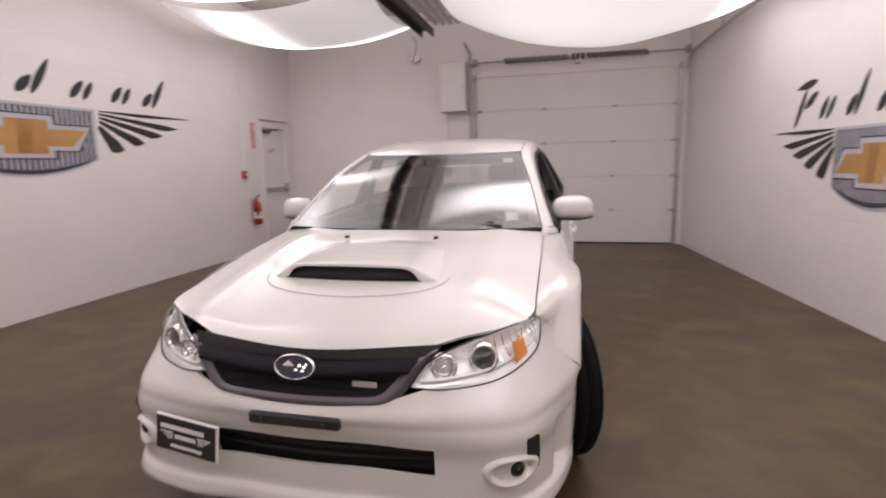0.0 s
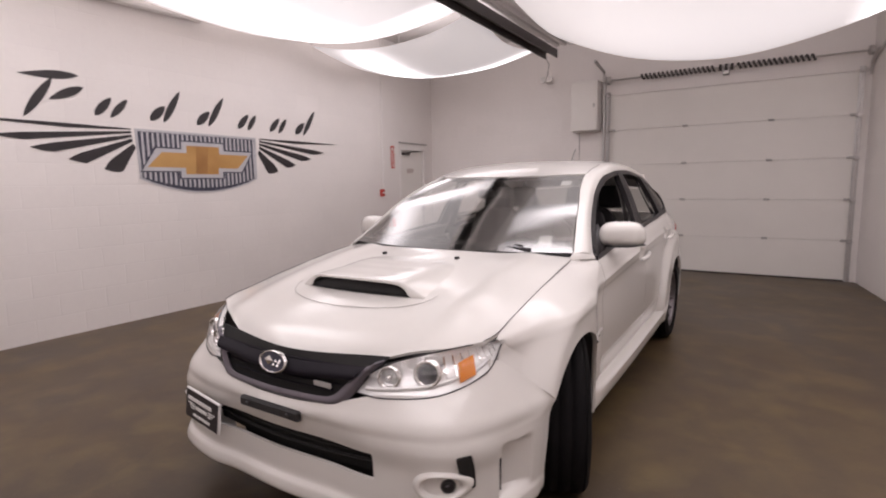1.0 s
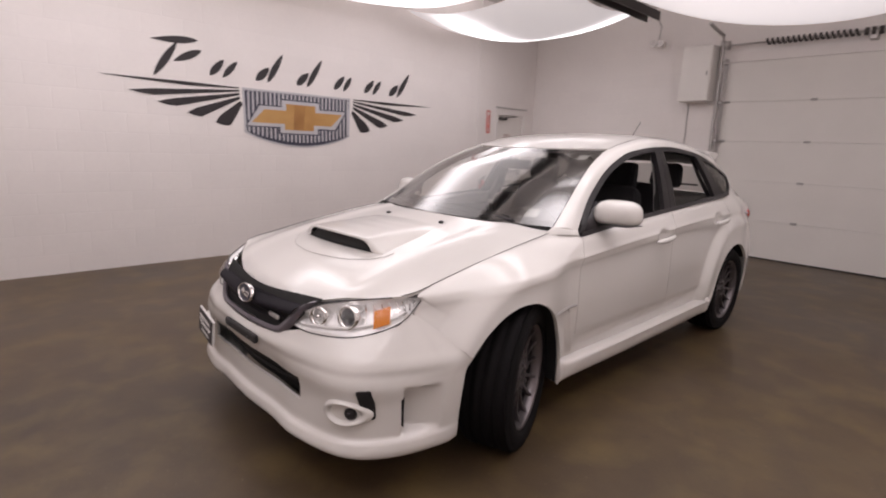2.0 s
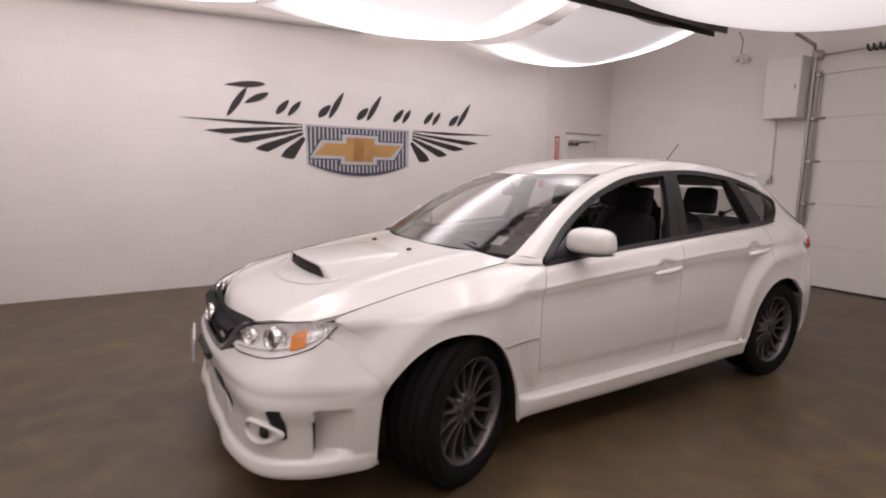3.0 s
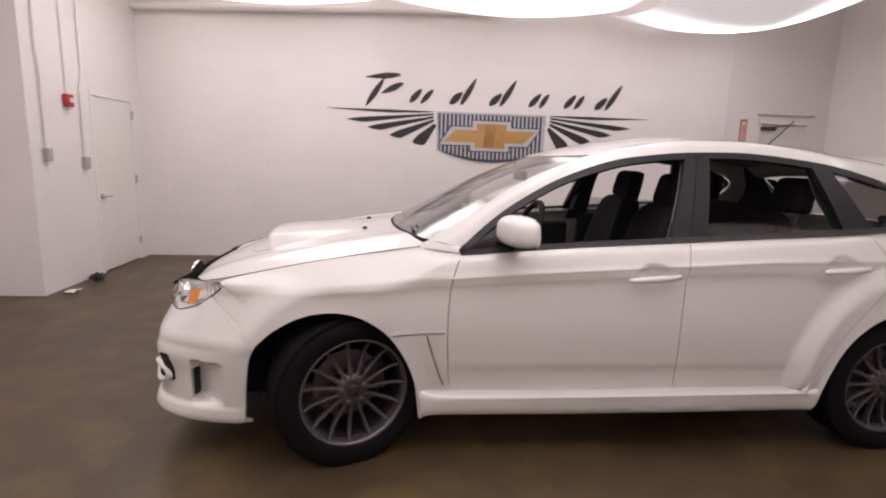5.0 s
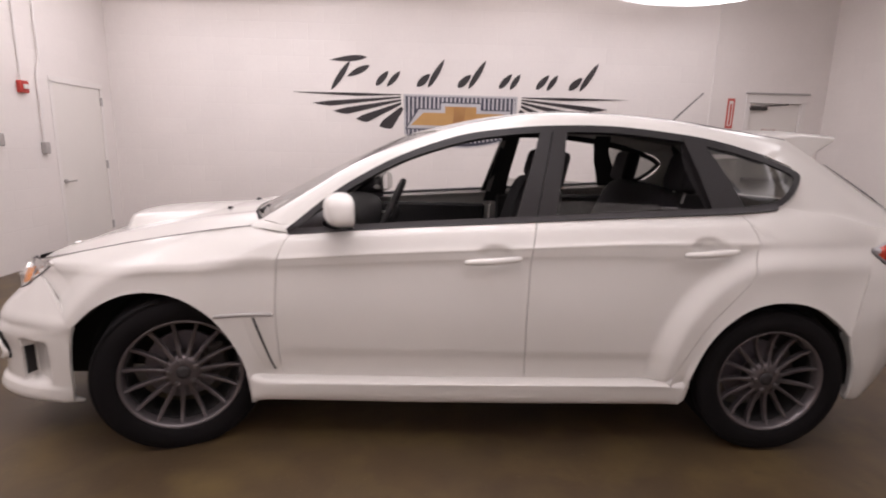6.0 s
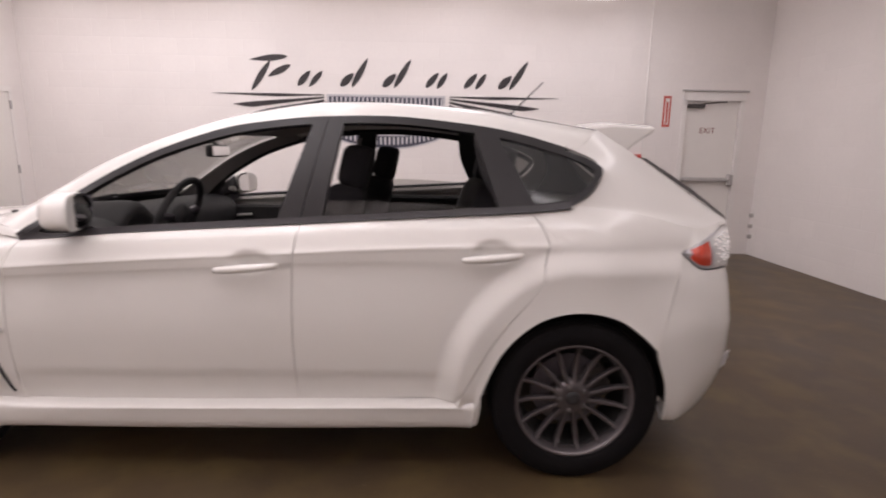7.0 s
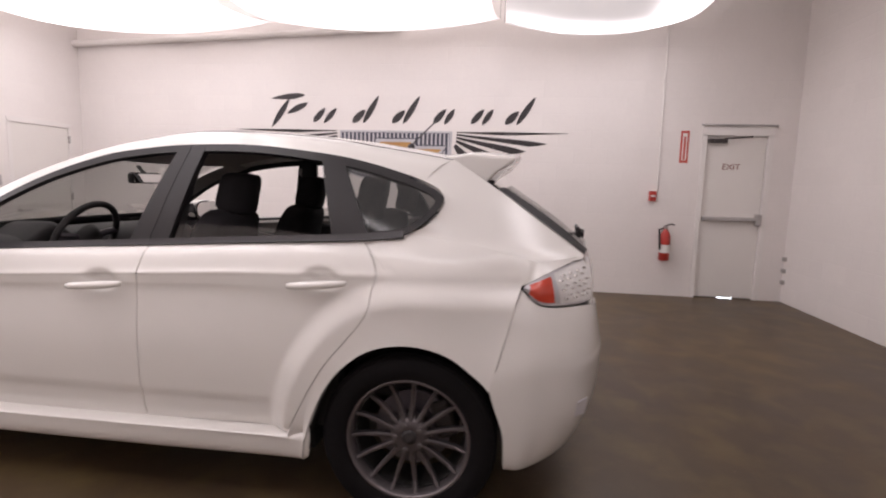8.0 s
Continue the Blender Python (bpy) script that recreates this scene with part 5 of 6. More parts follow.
def side_plate(outline, lift=0.0, deep=0.02):
    """A thin curved plate on the window surface, from an outline in (y, z)."""
    b = bmesh.new()
    vs = [b.verts.new((glass_x(y, z) + lift, y, z)) for y, z in outline]
    f = b.faces.new(vs)
    bmesh.ops.triangulate(b, faces=[f])
    ext = bmesh.ops.extrude_face_region(b, geom=b.faces[:])
    for v in ext["geom"]:
        if isinstance(v, bmesh.types.BMVert):
            v.co.x -= deep
    bmesh.ops.recalc_face_normals(b, faces=b.faces)
    return b


def strip(pts0, pts1, lift=0.0, n=24):
    """A band of the window surface between two lines in (y, z)."""
    a = cr([(y, z, 0) for y, z in pts0], n)
    c = cr([(y, z, 0) for y, z in pts1], n)
    b = bmesh.new()
    g = []
    for i in range(n + 1):
        g.append([])
        for k in range(4):
            q = a[i].lerp(c[i], k / 3)
            g[-1].append(b.verts.new((glass_x(q.x, q.y) + lift, q.x, q.y)))
    for i in range(n):
        for k in range(3):
            b.faces.new((g[i][k], g[i + 1][k], g[i + 1][k + 1], g[i][k + 1]))
    return b


top_line = [(p[0], p[1]) for p in DLO]
skin("window_trim", strip(top_line[:-1], [(y + (0.010 if y < 0 else -0.004 if y < 0.9 else -0.02), z - (0.026 if y < -0.2 else 0.030)) for y, z in top_line[:-1]], 0.002, 60), M_PILLAR, car, "black window surround", thick=0.02)
skin("belt_trim", strip([(y, z - 0.010) for y, z in BELT], [(y, z + 0.014) for y, z in BELT], 0.006, 40), M_TRIM, car, "black belt moulding", thick=0.015)
skin("front_b_pillar", strip([(0.148, 1.028), (0.268, 1.415)], [(0.236, 1.036), (0.322, 1.424)], 0.004, 8), M_PILLAR, car, "black door pillar", thick=0.03)
skin("rear_b_pillar", strip([(0.239, 1.036), (0.325, 1.424)], [(0.320, 1.042), (0.388, 1.426)], 0.004, 8), M_PILLAR, car, "black door pillar", thick=0.03)
skin("rear_window_pillar", strip([(0.995, 1.082), (0.895, 1.405)], [(1.140, 1.092), (0.985, 1.392)], 0.004, 8), M_PILLAR, car, "black rear window pillar", thick=0.03)
skin("mirror_sail", side_plate([(-0.805, 0.968), (-0.57, 0.982), (-0.575, 1.118), (-0.64, 1.078)], 0.004), M_TRIM, car, "black mirror triangle", thick=0.0)
skin("quarter_glass", strip([(1.13, 1.092), (1.20, 1.098), (1.29, 1.115), (1.36, 1.158), (1.397, 1.216)], [(0.98, 1.392), (1.09, 1.370), (1.26, 1.322), (1.376, 1.270), (1.398, 1.218)], -0.004, 32), M_QUARTER, car, "tinted quarter glass", thick=0.0)
skin("quarter_glass_border", strip([(1.13, 1.092), (1.29, 1.115), (1.398, 1.217), (1.376, 1.270), (1.17, 1.347)], [(1.145, 1.110), (1.28, 1.137), (1.366, 1.214), (1.347, 1.256), (1.17, 1.325)], 0.001, 40), M_PILLAR, car, thick=0.01)
rg = strip([(0.30, 1.036), (0.65, 1.056), (1.0, 1.080)], [(0.315, 1.112), (0.65, 1.108), (0.98, 1.088)], -0.012, 24)
skin("rear_door_glass", rg, M_DARKGLASS, car, "half lowered tinted glass", thick=0.0)

# --- door handles
for y0, y1, z, x in ((-0.068, 0.170, 0.858, 0.868), (0.852, 1.078, 0.908, 0.880)):
    b = bmesh.new()
    n = 16
    prof = [(-0.016, 0.0), (-0.014, 0.012), (0.0, 0.020), (0.014, 0.012), (0.016, 0.0), (0.0, -0.004)]
    rings = []
    for i in range(n + 1):
        t = i / n
        yy = y0 + (y1 - y0) * t
        out = 0.024 * math.sin(math.pi * min(1, max(0, t * 0.9 + 0.05))) ** 0.45
        k = 0.55 + 0.45 * math.sin(math.pi * t) ** 0.5
        rings.append([b.verts.new((x + out + q[1] * k, yy, z + q[0] * k + 0.02 * t)) for q in prof])
    for i in range(n):
        for j in range(6):
            b.faces.new((rings[i][j], rings[i][(j + 1) % 6], rings[i + 1][(j + 1) % 6], rings[i + 1][j]))
    b.faces.new(rings[0])
    b.faces.new(rings[-1])
    bmesh.ops.recalc_face_normals(b, faces=b.faces)
    doors = FDOOR if y0 < 0 else RDOOR
    c = mirrored(b)
    part("door_handle", b, M_BODY, doors[0], "", True)
    part("door_handle", c, M_BODY, doors[1], "", True)

# --- fender vents
vt = loft([[on_fender(y, 0.600, -0.002) for y in (-1.115, -1.04, -0.96, -0.885)], [on_fender(y, 0.610, 0.008) for y in (-1.115, -1.04, -0.96, -0.885)], [on_fender(y, 0.620, -0.002) for y in (-1.115, -1.04, -0.96, -0.885)]], 16, 4)
skin("fender_vent_trim", vt, M_GREY, car, "grey fender vent trim", thick=0.0)
SLIT = [(-0.965, 0.598), (-0.948, 0.54), (-0.925, 0.47), (-0.905, 0.41), (-0.884, 0.355)]
lip = loft([[on_fender(y - 0.050, z, -0.001) for y, z in SLIT], [on_fender(y - 0.022, z, 0.006) for y, z in SLIT], [on_fender(y, z, 0.012) for y, z in SLIT]], 16, 6)
skin("vent_lip", lip, M_BODY, car, thick=0.0)
vs = loft([[on_fender(y, z, 0.0115) for y, z in SLIT], [on_fender(y + 0.006, z, -0.002) for y, z in SLIT]], 16, 2)
skin("fender_vent", vs, M_UNDER, car, "dark fender vent slit", thick=0.0)

# --- door mirrors
for s_ in (1, -1):
    b = bmesh.new()
    bmesh.ops.create_uvsphere(b, u_segments=28, v_segments=18, radius=1)
    for v in b.verts:
        x, y, z = v.co
        sx = math.copysign(abs(x) ** 0.62, x)
        sz = math.copysign(abs(z) ** 0.68, z)
        yy = y * 0.072 if y < 0 else min(y, 0.35) * 0.10
        v.co = Vector((sx * 0.122 * (1 - 0.08 * sz), yy + 0.02 * x, sz * 0.070))
    mi = part("door_mirror", b, M_BODY, car, "pearl white door mirror", True)
    mi.matrix_basis = pose(0.872 * s_, -0.580, 1.068, 0, 0, 9 * s_) @ Matrix.Diagonal((s_, 1, 1, 1))
    b = bmesh.new()
    bmesh.ops.create_circle(b, cap_ends=True, segments=28, radius=1)
    for v in b.verts:
        v.co = Vector((math.copysign(abs(v.co.x) ** 0.62, v.co.x) * 0.104, 0.037, math.copysign(abs(v.co.y) ** 0.68, v.co.y) * 0.056))
    part("mirror_glass", b, M_MIRROR, mi)
    b = bmesh.new()
    bmesh.ops.create_circle(b, cap_ends=True, segments=28, radius=1)
    for v in b.verts:
        v.co = Vector((math.copysign(abs(v.co.x) ** 0.62, v.co.x) * 0.114, 0.0355, math.copysign(abs(v.co.y) ** 0.68, v.co.y) * 0.065))
    part("mirror_rim", b, M_TRIM, mi)
    b = bmesh.new()
    bmesh.ops.create_uvsphere(b, u_segments=28, v_segments=18, radius=1)
    for v in b.verts:
        x, y, z = v.co
        sx = math.copysign(abs(x) ** 0.62, x)
        sz = math.copysign(abs(z) ** 0.68, z)
        yy = y * 0.074 if y < 0 else min(y, 0.33) * 0.10
        v.co = Vector((sx * 0.124 * (1 - 0.08 * sz) - 0.002, yy + 0.02 * x, min(sz, -0.80) * 0.0735))
    part("mirror_base", b, M_TRIM, mi, "black mirror underside", True)
    part("stalk", loft([[(-0.035, -0.052, -0.02), (0.0, -0.062, -0.02), (0.03, -0.052, -0.02)], [(-0.04, -0.066, -0.09), (0.0, -0.076, -0.09), (0.035, -0.066, -0.09)], [(-0.06, -0.100, -0.150), (0.0, -0.110, -0.150), (0.05, -0.100, -0.150)]], 6, 6), M_TRIM, mi, "black mirror foot", True)

# --- rear bumper, hatch, lamps, spoiler
def tail_edge(y, z):
    """Where the quarter panel meets the bumper."""
    return (y, z, flank(y, z))


rb = loft([
    [(1.675, 0.285, 0.78), (1.73, 0.270, 0.74), (1.82, 0.265, 0.60), (1.90, 0.27, 0.40), (1.92, 0.27, 0)],
    [(1.672, 0.255, 0.862), (1.75, 0.250, 0.835), (1.885, 0.268, 0.70), (1.965, 0.28, 0.45), (1.985, 0.28, 0)],
    [(1.664, 0.40, 0.888), (1.79, 0.42, 0.858), (1.95, 0.43, 0.745), (2.05, 0.44, 0.45), (2.075, 0.44, 0)],
    [tail_edge(1.613, 0.562), (1.79, 0.60, 0.862), (1.962, 0.61, 0.755), (2.07, 0.62, 0.45), (2.095, 0.62, 0)],
    [tail_edge(1.639, 0.655), (1.80, 0.665, 0.857), (1.960, 0.67, 0.750), (2.064, 0.67, 0.45), (2.09, 0.67, 0)],
    [tail_edge(1.662, 0.745), (1.80, 0.735, 0.846), (1.955, 0.73, 0.742), (2.055, 0.72, 0.45), (2.08, 0.72, 0)],
    [tail_edge(1.688, 0.842), (1.80, 0.802, 0.830), (1.946, 0.795, 0.733), (2.046, 0.77, 0.45), (2.07, 0.77, 0)],
    [(1.711, 0.922, 0.804), (1.79, 0.864, 0.811), (1.935, 0.857, 0.722), (2.035, 0.82, 0.45), (2.06, 0.80, 0)]], 48, 56)
skin("rear_bumper", rb, M_BODY, car)
rr = loft([[(1.930, 0.440, 0.776), (1.972, 0.445, 0.742)], [(1.938, 0.500, 0.782), (1.980, 0.510, 0.748)]], 6, 4)
skin("rear_reflector", rr, M_SILVER, car, "pale bumper reflector", thick=0.006)
ht = loft([across((2.015, 1.055), (1.945, 1.042, 0.665)), across((2.050, 0.95), (1.975, 0.95, 0.650)), across((2.060, 0.82), (1.985, 0.845, 0.650))], 30, 12)
skin("hatch_panel", ht, M_BODY, car, sides=1)
rgl = loft([across((1.66, 1.30), (1.615, 1.275, 0.565)), across((1.85, 1.175), (1.79, 1.155, 0.60)), across((2.005, 1.060), (1.935, 1.045, 0.645))], 30, 14)
skin("rear_glass", rgl, M_DARKGLASS, car, "dark rear glass", thick=0.0, sides=1)
for s_ in (1, -1):
    eb = loft([[(1.600, 1.290, 0.582 * s_), (1.79, 1.158, 0.624 * s_), (1.945, 1.047, 0.670 * s_)], [(1.645, 1.285, 0.545 * s_), (1.83, 1.165, 0.575 * s_), (1.965, 1.058, 0.61 * s_)]], 16, 3)
    part("glass_border", outward(eb), M_PILLAR, car, "black glass edge", True)
rw = part("rear_wiper", tube([(0.0, 2.02, 1.07), (0.10, 1.98, 1.115), (0.30, 1.96, 1.115)], 0.010, sides=6), M_TRIM, car)
part("wiper_hub", lathe([(1.99, 0.028), (2.03, 0.022)], "y", 14, at=(0, 0, 1.07)), M_TRIM, rw)
TB = [(1.716, 0.925, 0.805), (1.79, 0.872, 0.813), (1.925, 0.866, 0.728), (1.985, 0.872, 0.645)]
TT = [(1.722, 0.936, 0.804), (1.785, 0.974, 0.799), (1.865, 1.009, 0.745), (1.965, 1.034, 0.632)]
TM = [((a[0] + c[0]) / 2 + 0.004, (a[1] + c[1]) / 2, (a[2] + c[2]) / 2 + 0.014) for a, c in zip(TB, TT)]
tl = loft([TB, TM, TT], 30, 16)
ls = loft([[(1.721, 0.937, 0.804), (1.785, 0.976, 0.7995), (1.865, 1.011, 0.7455), (1.950, 1.033, 0.652)], [(1.735, 1.026, 0.776), (1.785, 1.021, 0.769), (1.86, 1.031, 0.730), (1.950, 1.041, 0.664)]], 24, 4)
skin("lamp_surround", ls, M_BODY, car)
for s_, lamp in zip((1, -1), skin("tail_lamp", tl, M_SILVER, car, "red and clear tail lamp with chrome studs", thick=0.02)):
    def m_(b):
        return b if s_ == 1 else mirrored(b)

    def lp(s, t, k):
        a, mm, c = cr(TB, 20), cr(TM, 20), cr(TT, 20)
        i = min(20, max(0, round(s * 20)))
        q = cr([tuple(a[i]), tuple(mm[i]), tuple(c[i])], 20)[min(20, max(0, round(t * 20)))]
        return Vector((q[2] + k, q[0], q[1]))
    def lamp_patch(s0, s1, t0, t1, k, n=8):
        b = bmesh.new()
        g = [[b.verts.new(lp(s0 + (s1 - s0) * i / n, t0 + (t1 - t0) * j / n, k)) for j in range(n + 1)] for i in range(n + 1)]
        for i in range(n):
            for j in range(n):
                b.faces.new((g[i][j], g[i + 1][j], g[i + 1][j + 1], g[i][j + 1]))
        bmesh.ops.remove_doubles(b, verts=b.verts, dist=0.0005)
        return outward(b)
    part("red_lens", m_(lamp_patch(0.10, 0.47, 0.10, 0.90, 0.004)), M_TAILRED, lamp, "red lens", True)
    part("clear_lens", m_(lamp_patch(0.48, 0.98, 0.06, 0.95, 0.003)), M_REFLECT, lamp, "silver lens", True)
    b = bmesh.new()
    for i in range(4):
        for j in range(6):
            c = lp(0.53 + 0.11 * i + (0.05 if j % 2 else 0), 0.2 + 0.12 * j, 0.006)
            r = 0.0105
            vs_ = [b.verts.new(c + Vector((0, r * 1.2 * q[0], r * 0.62 * q[1]))) for q in ((0, -1), (1, 0), (0, 1), (-1, 0))]
            pk = b.verts.new(c + Vector((0.010, 0.002, 0)))
            for q in range(4):
                b.faces.new((vs_[q], vs_[(q + 1) % 4], pk))
    part("studs", m_(b), M_CHROME, lamp, "chrome studs")
sp = bmesh.new()
SEC = [(1.385, 1.440), (1.52, 1.452), (1.725, 1.442), (1.718, 1.422), (1.645, 1.372), (1.56, 1.318), (1.50, 1.345)]
rings = []
for i in range(-12, 13):
    u = i / 12
    e = abs(u) ** 3
    rings.append([sp.verts.new((0.552 * u, y - (0.03 if y > 1.6 else 0) + 0.01 - 0.035 * u * u, z - 0.030 * e - (0.006 if k == 0 else 0))) for k, (y, z) in enumerate(SEC)])
for a, c in zip(rings, rings[1:]):
    for k in range(7):
        sp.faces.new((a[k], a[(k + 1) % 7], c[(k + 1) % 7], c[k]))
sp.faces.new(rings[0])
sp.faces.new(rings[-1])
bmesh.ops.recalc_face_normals(sp, faces=sp.faces)
SPO = part("roof_spoiler", sp, M_BODY, car, "pearl white roof spoiler", False)
md = SPO.modifiers.new("round", "BEVEL")
md.width, md.segments, md.limit_method, md.angle_limit = 0.012, 3, "ANGLE", radians(30)
part("brake_light", box(-0.16, 0.16, 1.668, 1.682, 1.408, 1.426, 0.003), M_TAILRED, SPO)
an = part("antenna", tube([(0.0, 1.135, 1.485), (0.0, 1.155, 1.512), (0.0, 1.30, 1.655)], 0.0045, sides=6, taper=[1.3, 1.0, 0.7]), M_TRIM, car, "short black roof antenna")
part("antenna_base", lathe([(1.478, 0.022), (1.492, 0.018), (1.502, 0.008)], "z", 14, at=(0, 1.135, 0)), M_TRIM, an)

# --- wheels
def tyre():
    R, r, w = 0.320, 0.226, 0.112
    prof = [(-w * 0.86, r), (-w * 0.97, r + 0.012), (-w, r + 0.045), (-w * 0.96, R - 0.022), (-w * 0.84, R - 0.006)]
    for k in range(4):
        a = -w * 0.78 + k * w * 0.41
        prof += [(a, R), (a + w * 0.30, R), (a + w * 0.31, R - 0.007), (a + w * 0.40, R - 0.007)]
    prof += [(w * 0.84, R - 0.006), (w * 0.96, R - 0.022), (w, r + 0.045), (w * 0.97, r + 0.012), (w * 0.86, r)]
    return lathe(prof, "x", 64, closed=True)


def wheel():
    """Fifteen thin spokes in a dark rim; the face looks along +x."""
    e = new("wheel")
    part("tyre", tyre(), M_TYRE, e, "black low-profile tyre", True)
    part("rim", lathe([(0.096, 0.229), (0.099, 0.222), (0.090, 0.214), (0.060, 0.208), (-0.09, 0.205), (-0.095, 0.229)], "x", 64, closed=True), M_ALLOY_EDGE, e, "grey alloy rim", True)
    part("barrel", lathe([(0.055, 0.2045), (-0.085, 0.200), (-0.085, 0.196), (0.055, 0.2005)], "x", 48, closed=True), M_UNDER, e)
    part("brake_disc", lathe([(-0.02, 0.145), (-0.035, 0.145)], "x", 40), M_GUN, e, "steel brake disc")
    part("caliper", box(-0.05, 0.005, 0.085, 0.165, -0.07, 0.07, 0.012), M_DARK, e)
    part("hub", lathe([(0.070, 0.028), (0.072, 0.050), (0.062, 0.072), (0.020, 0.080), (0.0, 0.07)], "x", 40), M_ALLOY, e, "dark alloy hub", True)
    part("centre_cap", lathe([(0.075, 0.012), (0.0745, 0.026), (0.068, 0.030)], "x", 24), M_TRIM, e, "", True)
    sp_ = bmesh.new()
    for s, a, c in ((0, 0.058, 0.066), (1, 0.120, 0.060), (2, 0.175, 0.064), (3, 0.216, 0.082)):
        h = 0.0085 - 0.0008 * s
        for q in ((a, c, -h), (a, c + 0.002, -h * 0.35), (a, c + 0.002, h * 0.35), (a, c, h), (a, c - 0.022, h), (a, c - 0.022, -h)):
            sp_.verts.new((q[1], q[2], q[0]))
    sp_.verts.ensure_lookup_table()
    V = sp_.verts
    for s in range(3):
        for k in range(6):
            sp_.faces.new((V[s * 6 + k], V[s * 6 + (k + 1) % 6], V[s * 6 + 6 + (k + 1) % 6], V[s * 6 + 6 + k]))
    bmesh.ops.recalc_face_normals(sp_, faces=sp_.faces)
    first = part("spoke", sp_, M_ALLOY, e)
    for k in range(1, 15):
        o = new("spoke", first.data)
        o.parent = e
        o.rotation_euler = (2 * math.pi * k / 15, 0, 0)
    nut = lathe([(0.060, 0.011), (0.078, 0.010), (0.080, 0.006)], "x", 8)
    for v in nut.verts:
        v.co.z += 0.050
    first = part("wheel_nut", nut, M_ALLOY_EDGE, e)
    for k in range(1, 5):
        o = new("wheel_nut", first.data)
        o.parent = e
        o.rotation_euler = (2 * math.pi * k / 5, 0, 0)
    return e


W = wheel()
W.parent = car
BIG = Matrix.Diagonal((1.06, 1.045, 1.045, 1))
W.matrix_basis = pose(0.765, 1.3125, 0.3345, 20, 0, 0) @ BIG
STEER = 22
for m in (pose(-0.765, 1.3125, 0.3345, 0, 0, 180) @ BIG, pose(0.770, -1.3125, 0.3345, 0, 0, STEER) @ pose(0, 0, 0, 7) @ BIG, pose(-0.770, -1.3125, 0.3345, 0, 0, 180 + STEER) @ BIG):
    copy_thing(W, m)

# --- underbody
b = box(-0.74, 0.74, -0.95, 0.90, 0.20, 0.32)
box(-0.46, 0.46, -2.05, -0.95, 0.20, 0.30, bm=b)
box(-0.46, 0.46, 0.90, 1.90, 0.24, 0.36, bm=b)
box(-0.60, 0.60, -1.95, -1.70, 0.22, 0.55, bm=b)
part("underbody", b, M_UNDER, car, "dark underbody")
part("bulkhead", box(-0.70, 0.70, -0.98, -0.94, 0.3, 0.93), M_UNDER, car)

# --- interior
for s_ in (1, -1):
    for y0, y1 in ((-0.80, 0.17), (0.25, 1.02)):
        b = box(0.70 * s_, 0.755 * s_, y0, y1, 0.30, belt(y0) - 0.03, 0.015)
        part("door_trim", b, M_PLASTIC, car, "black door lining")
        part("armrest", box(0.64 * s_, 0.71 * s_, y0 + 0.25, y1 - 0.12, 0.72, 0.78, 0.015), M_PLASTIC, car)
        part("inner_handle", tube([(0.698 * s_, y0 + 0.24, 0.86), (0.69 * s_, y0 + 0.34, 0.87)], 0.010, sides=6), M_STEEL, car)
b = box(-0.72, 0.72, -0.94, 0.88, 0.30, 0.34)
box(-0.56, 0.56, 0.88, 1.85, 0.37, 0.41, bm=b)
part("cabin_floor", b, M_PLASTIC, car)
part("cargo_side", box(-0.70, -0.62, 1.05, 1.75, 0.42, 1.05, 0.02), M_PLASTIC, car)
part("cargo_side", box(0.62, 0.70, 1.05, 1.75, 0.42, 1.05, 0.02), M_PLASTIC, car)
db = loft([across((-1.02, 0.975), (-0.86, 0.975, 0.70)), across((-0.85, 1.005), (-0.74, 1.0, 0.71)), across((-0.66, 0.985), (-0.60, 0.975, 0.70)), across((-0.60, 0.88), (-0.56, 0.88, 0.69)), across((-0.64, 0.60), (-0.62, 0.60, 0.67))], 30, 14)
skin("dashboard", db, M_PLASTIC, car, "black moulded dashboard", thick=0.0, sides=1)
part("instrument_hood", loft([[(-0.80, 0.99, 0.22), (-0.80, 1.055, 0.38), (-0.80, 0.99, 0.54)], [(-0.62, 0.97, 0.22), (-0.60, 1.05, 0.38), (-0.62, 0.97, 0.54)], [(-0.60, 0.90, 0.23), (-0.62, 0.92, 0.38), (-0.60, 0.90, 0.53)]], 12, 8), M_PLASTIC, car, "", True)
sw = new("steering_wheel")
sw.parent = car
sw.matrix_basis = pose(0.37, -0.43, 0.985, 66, 0, 0)
part("rim", tube([(0.185 * math.cos(a), 0.185 * math.sin(a), 0) for a in [2 * math.pi * i / 32 for i in range(32)]], 0.016, sides=8, closed=True), M_PLASTIC, sw, "", True)
part("boss", lathe([(-0.05, 0.05), (0.0, 0.075), (0.015, 0.06)], "z", 20), M_PLASTIC, sw, "", True)
for a in (0.15, math.pi - 0.15, -math.pi / 2):
    part("spoke", tube([(0.05 * math.cos(a), 0.05 * math.sin(a), 0), (0.18 * math.cos(a), 0.18 * math.sin(a), 0)], 0.018, sides=6), M_GUN, sw)


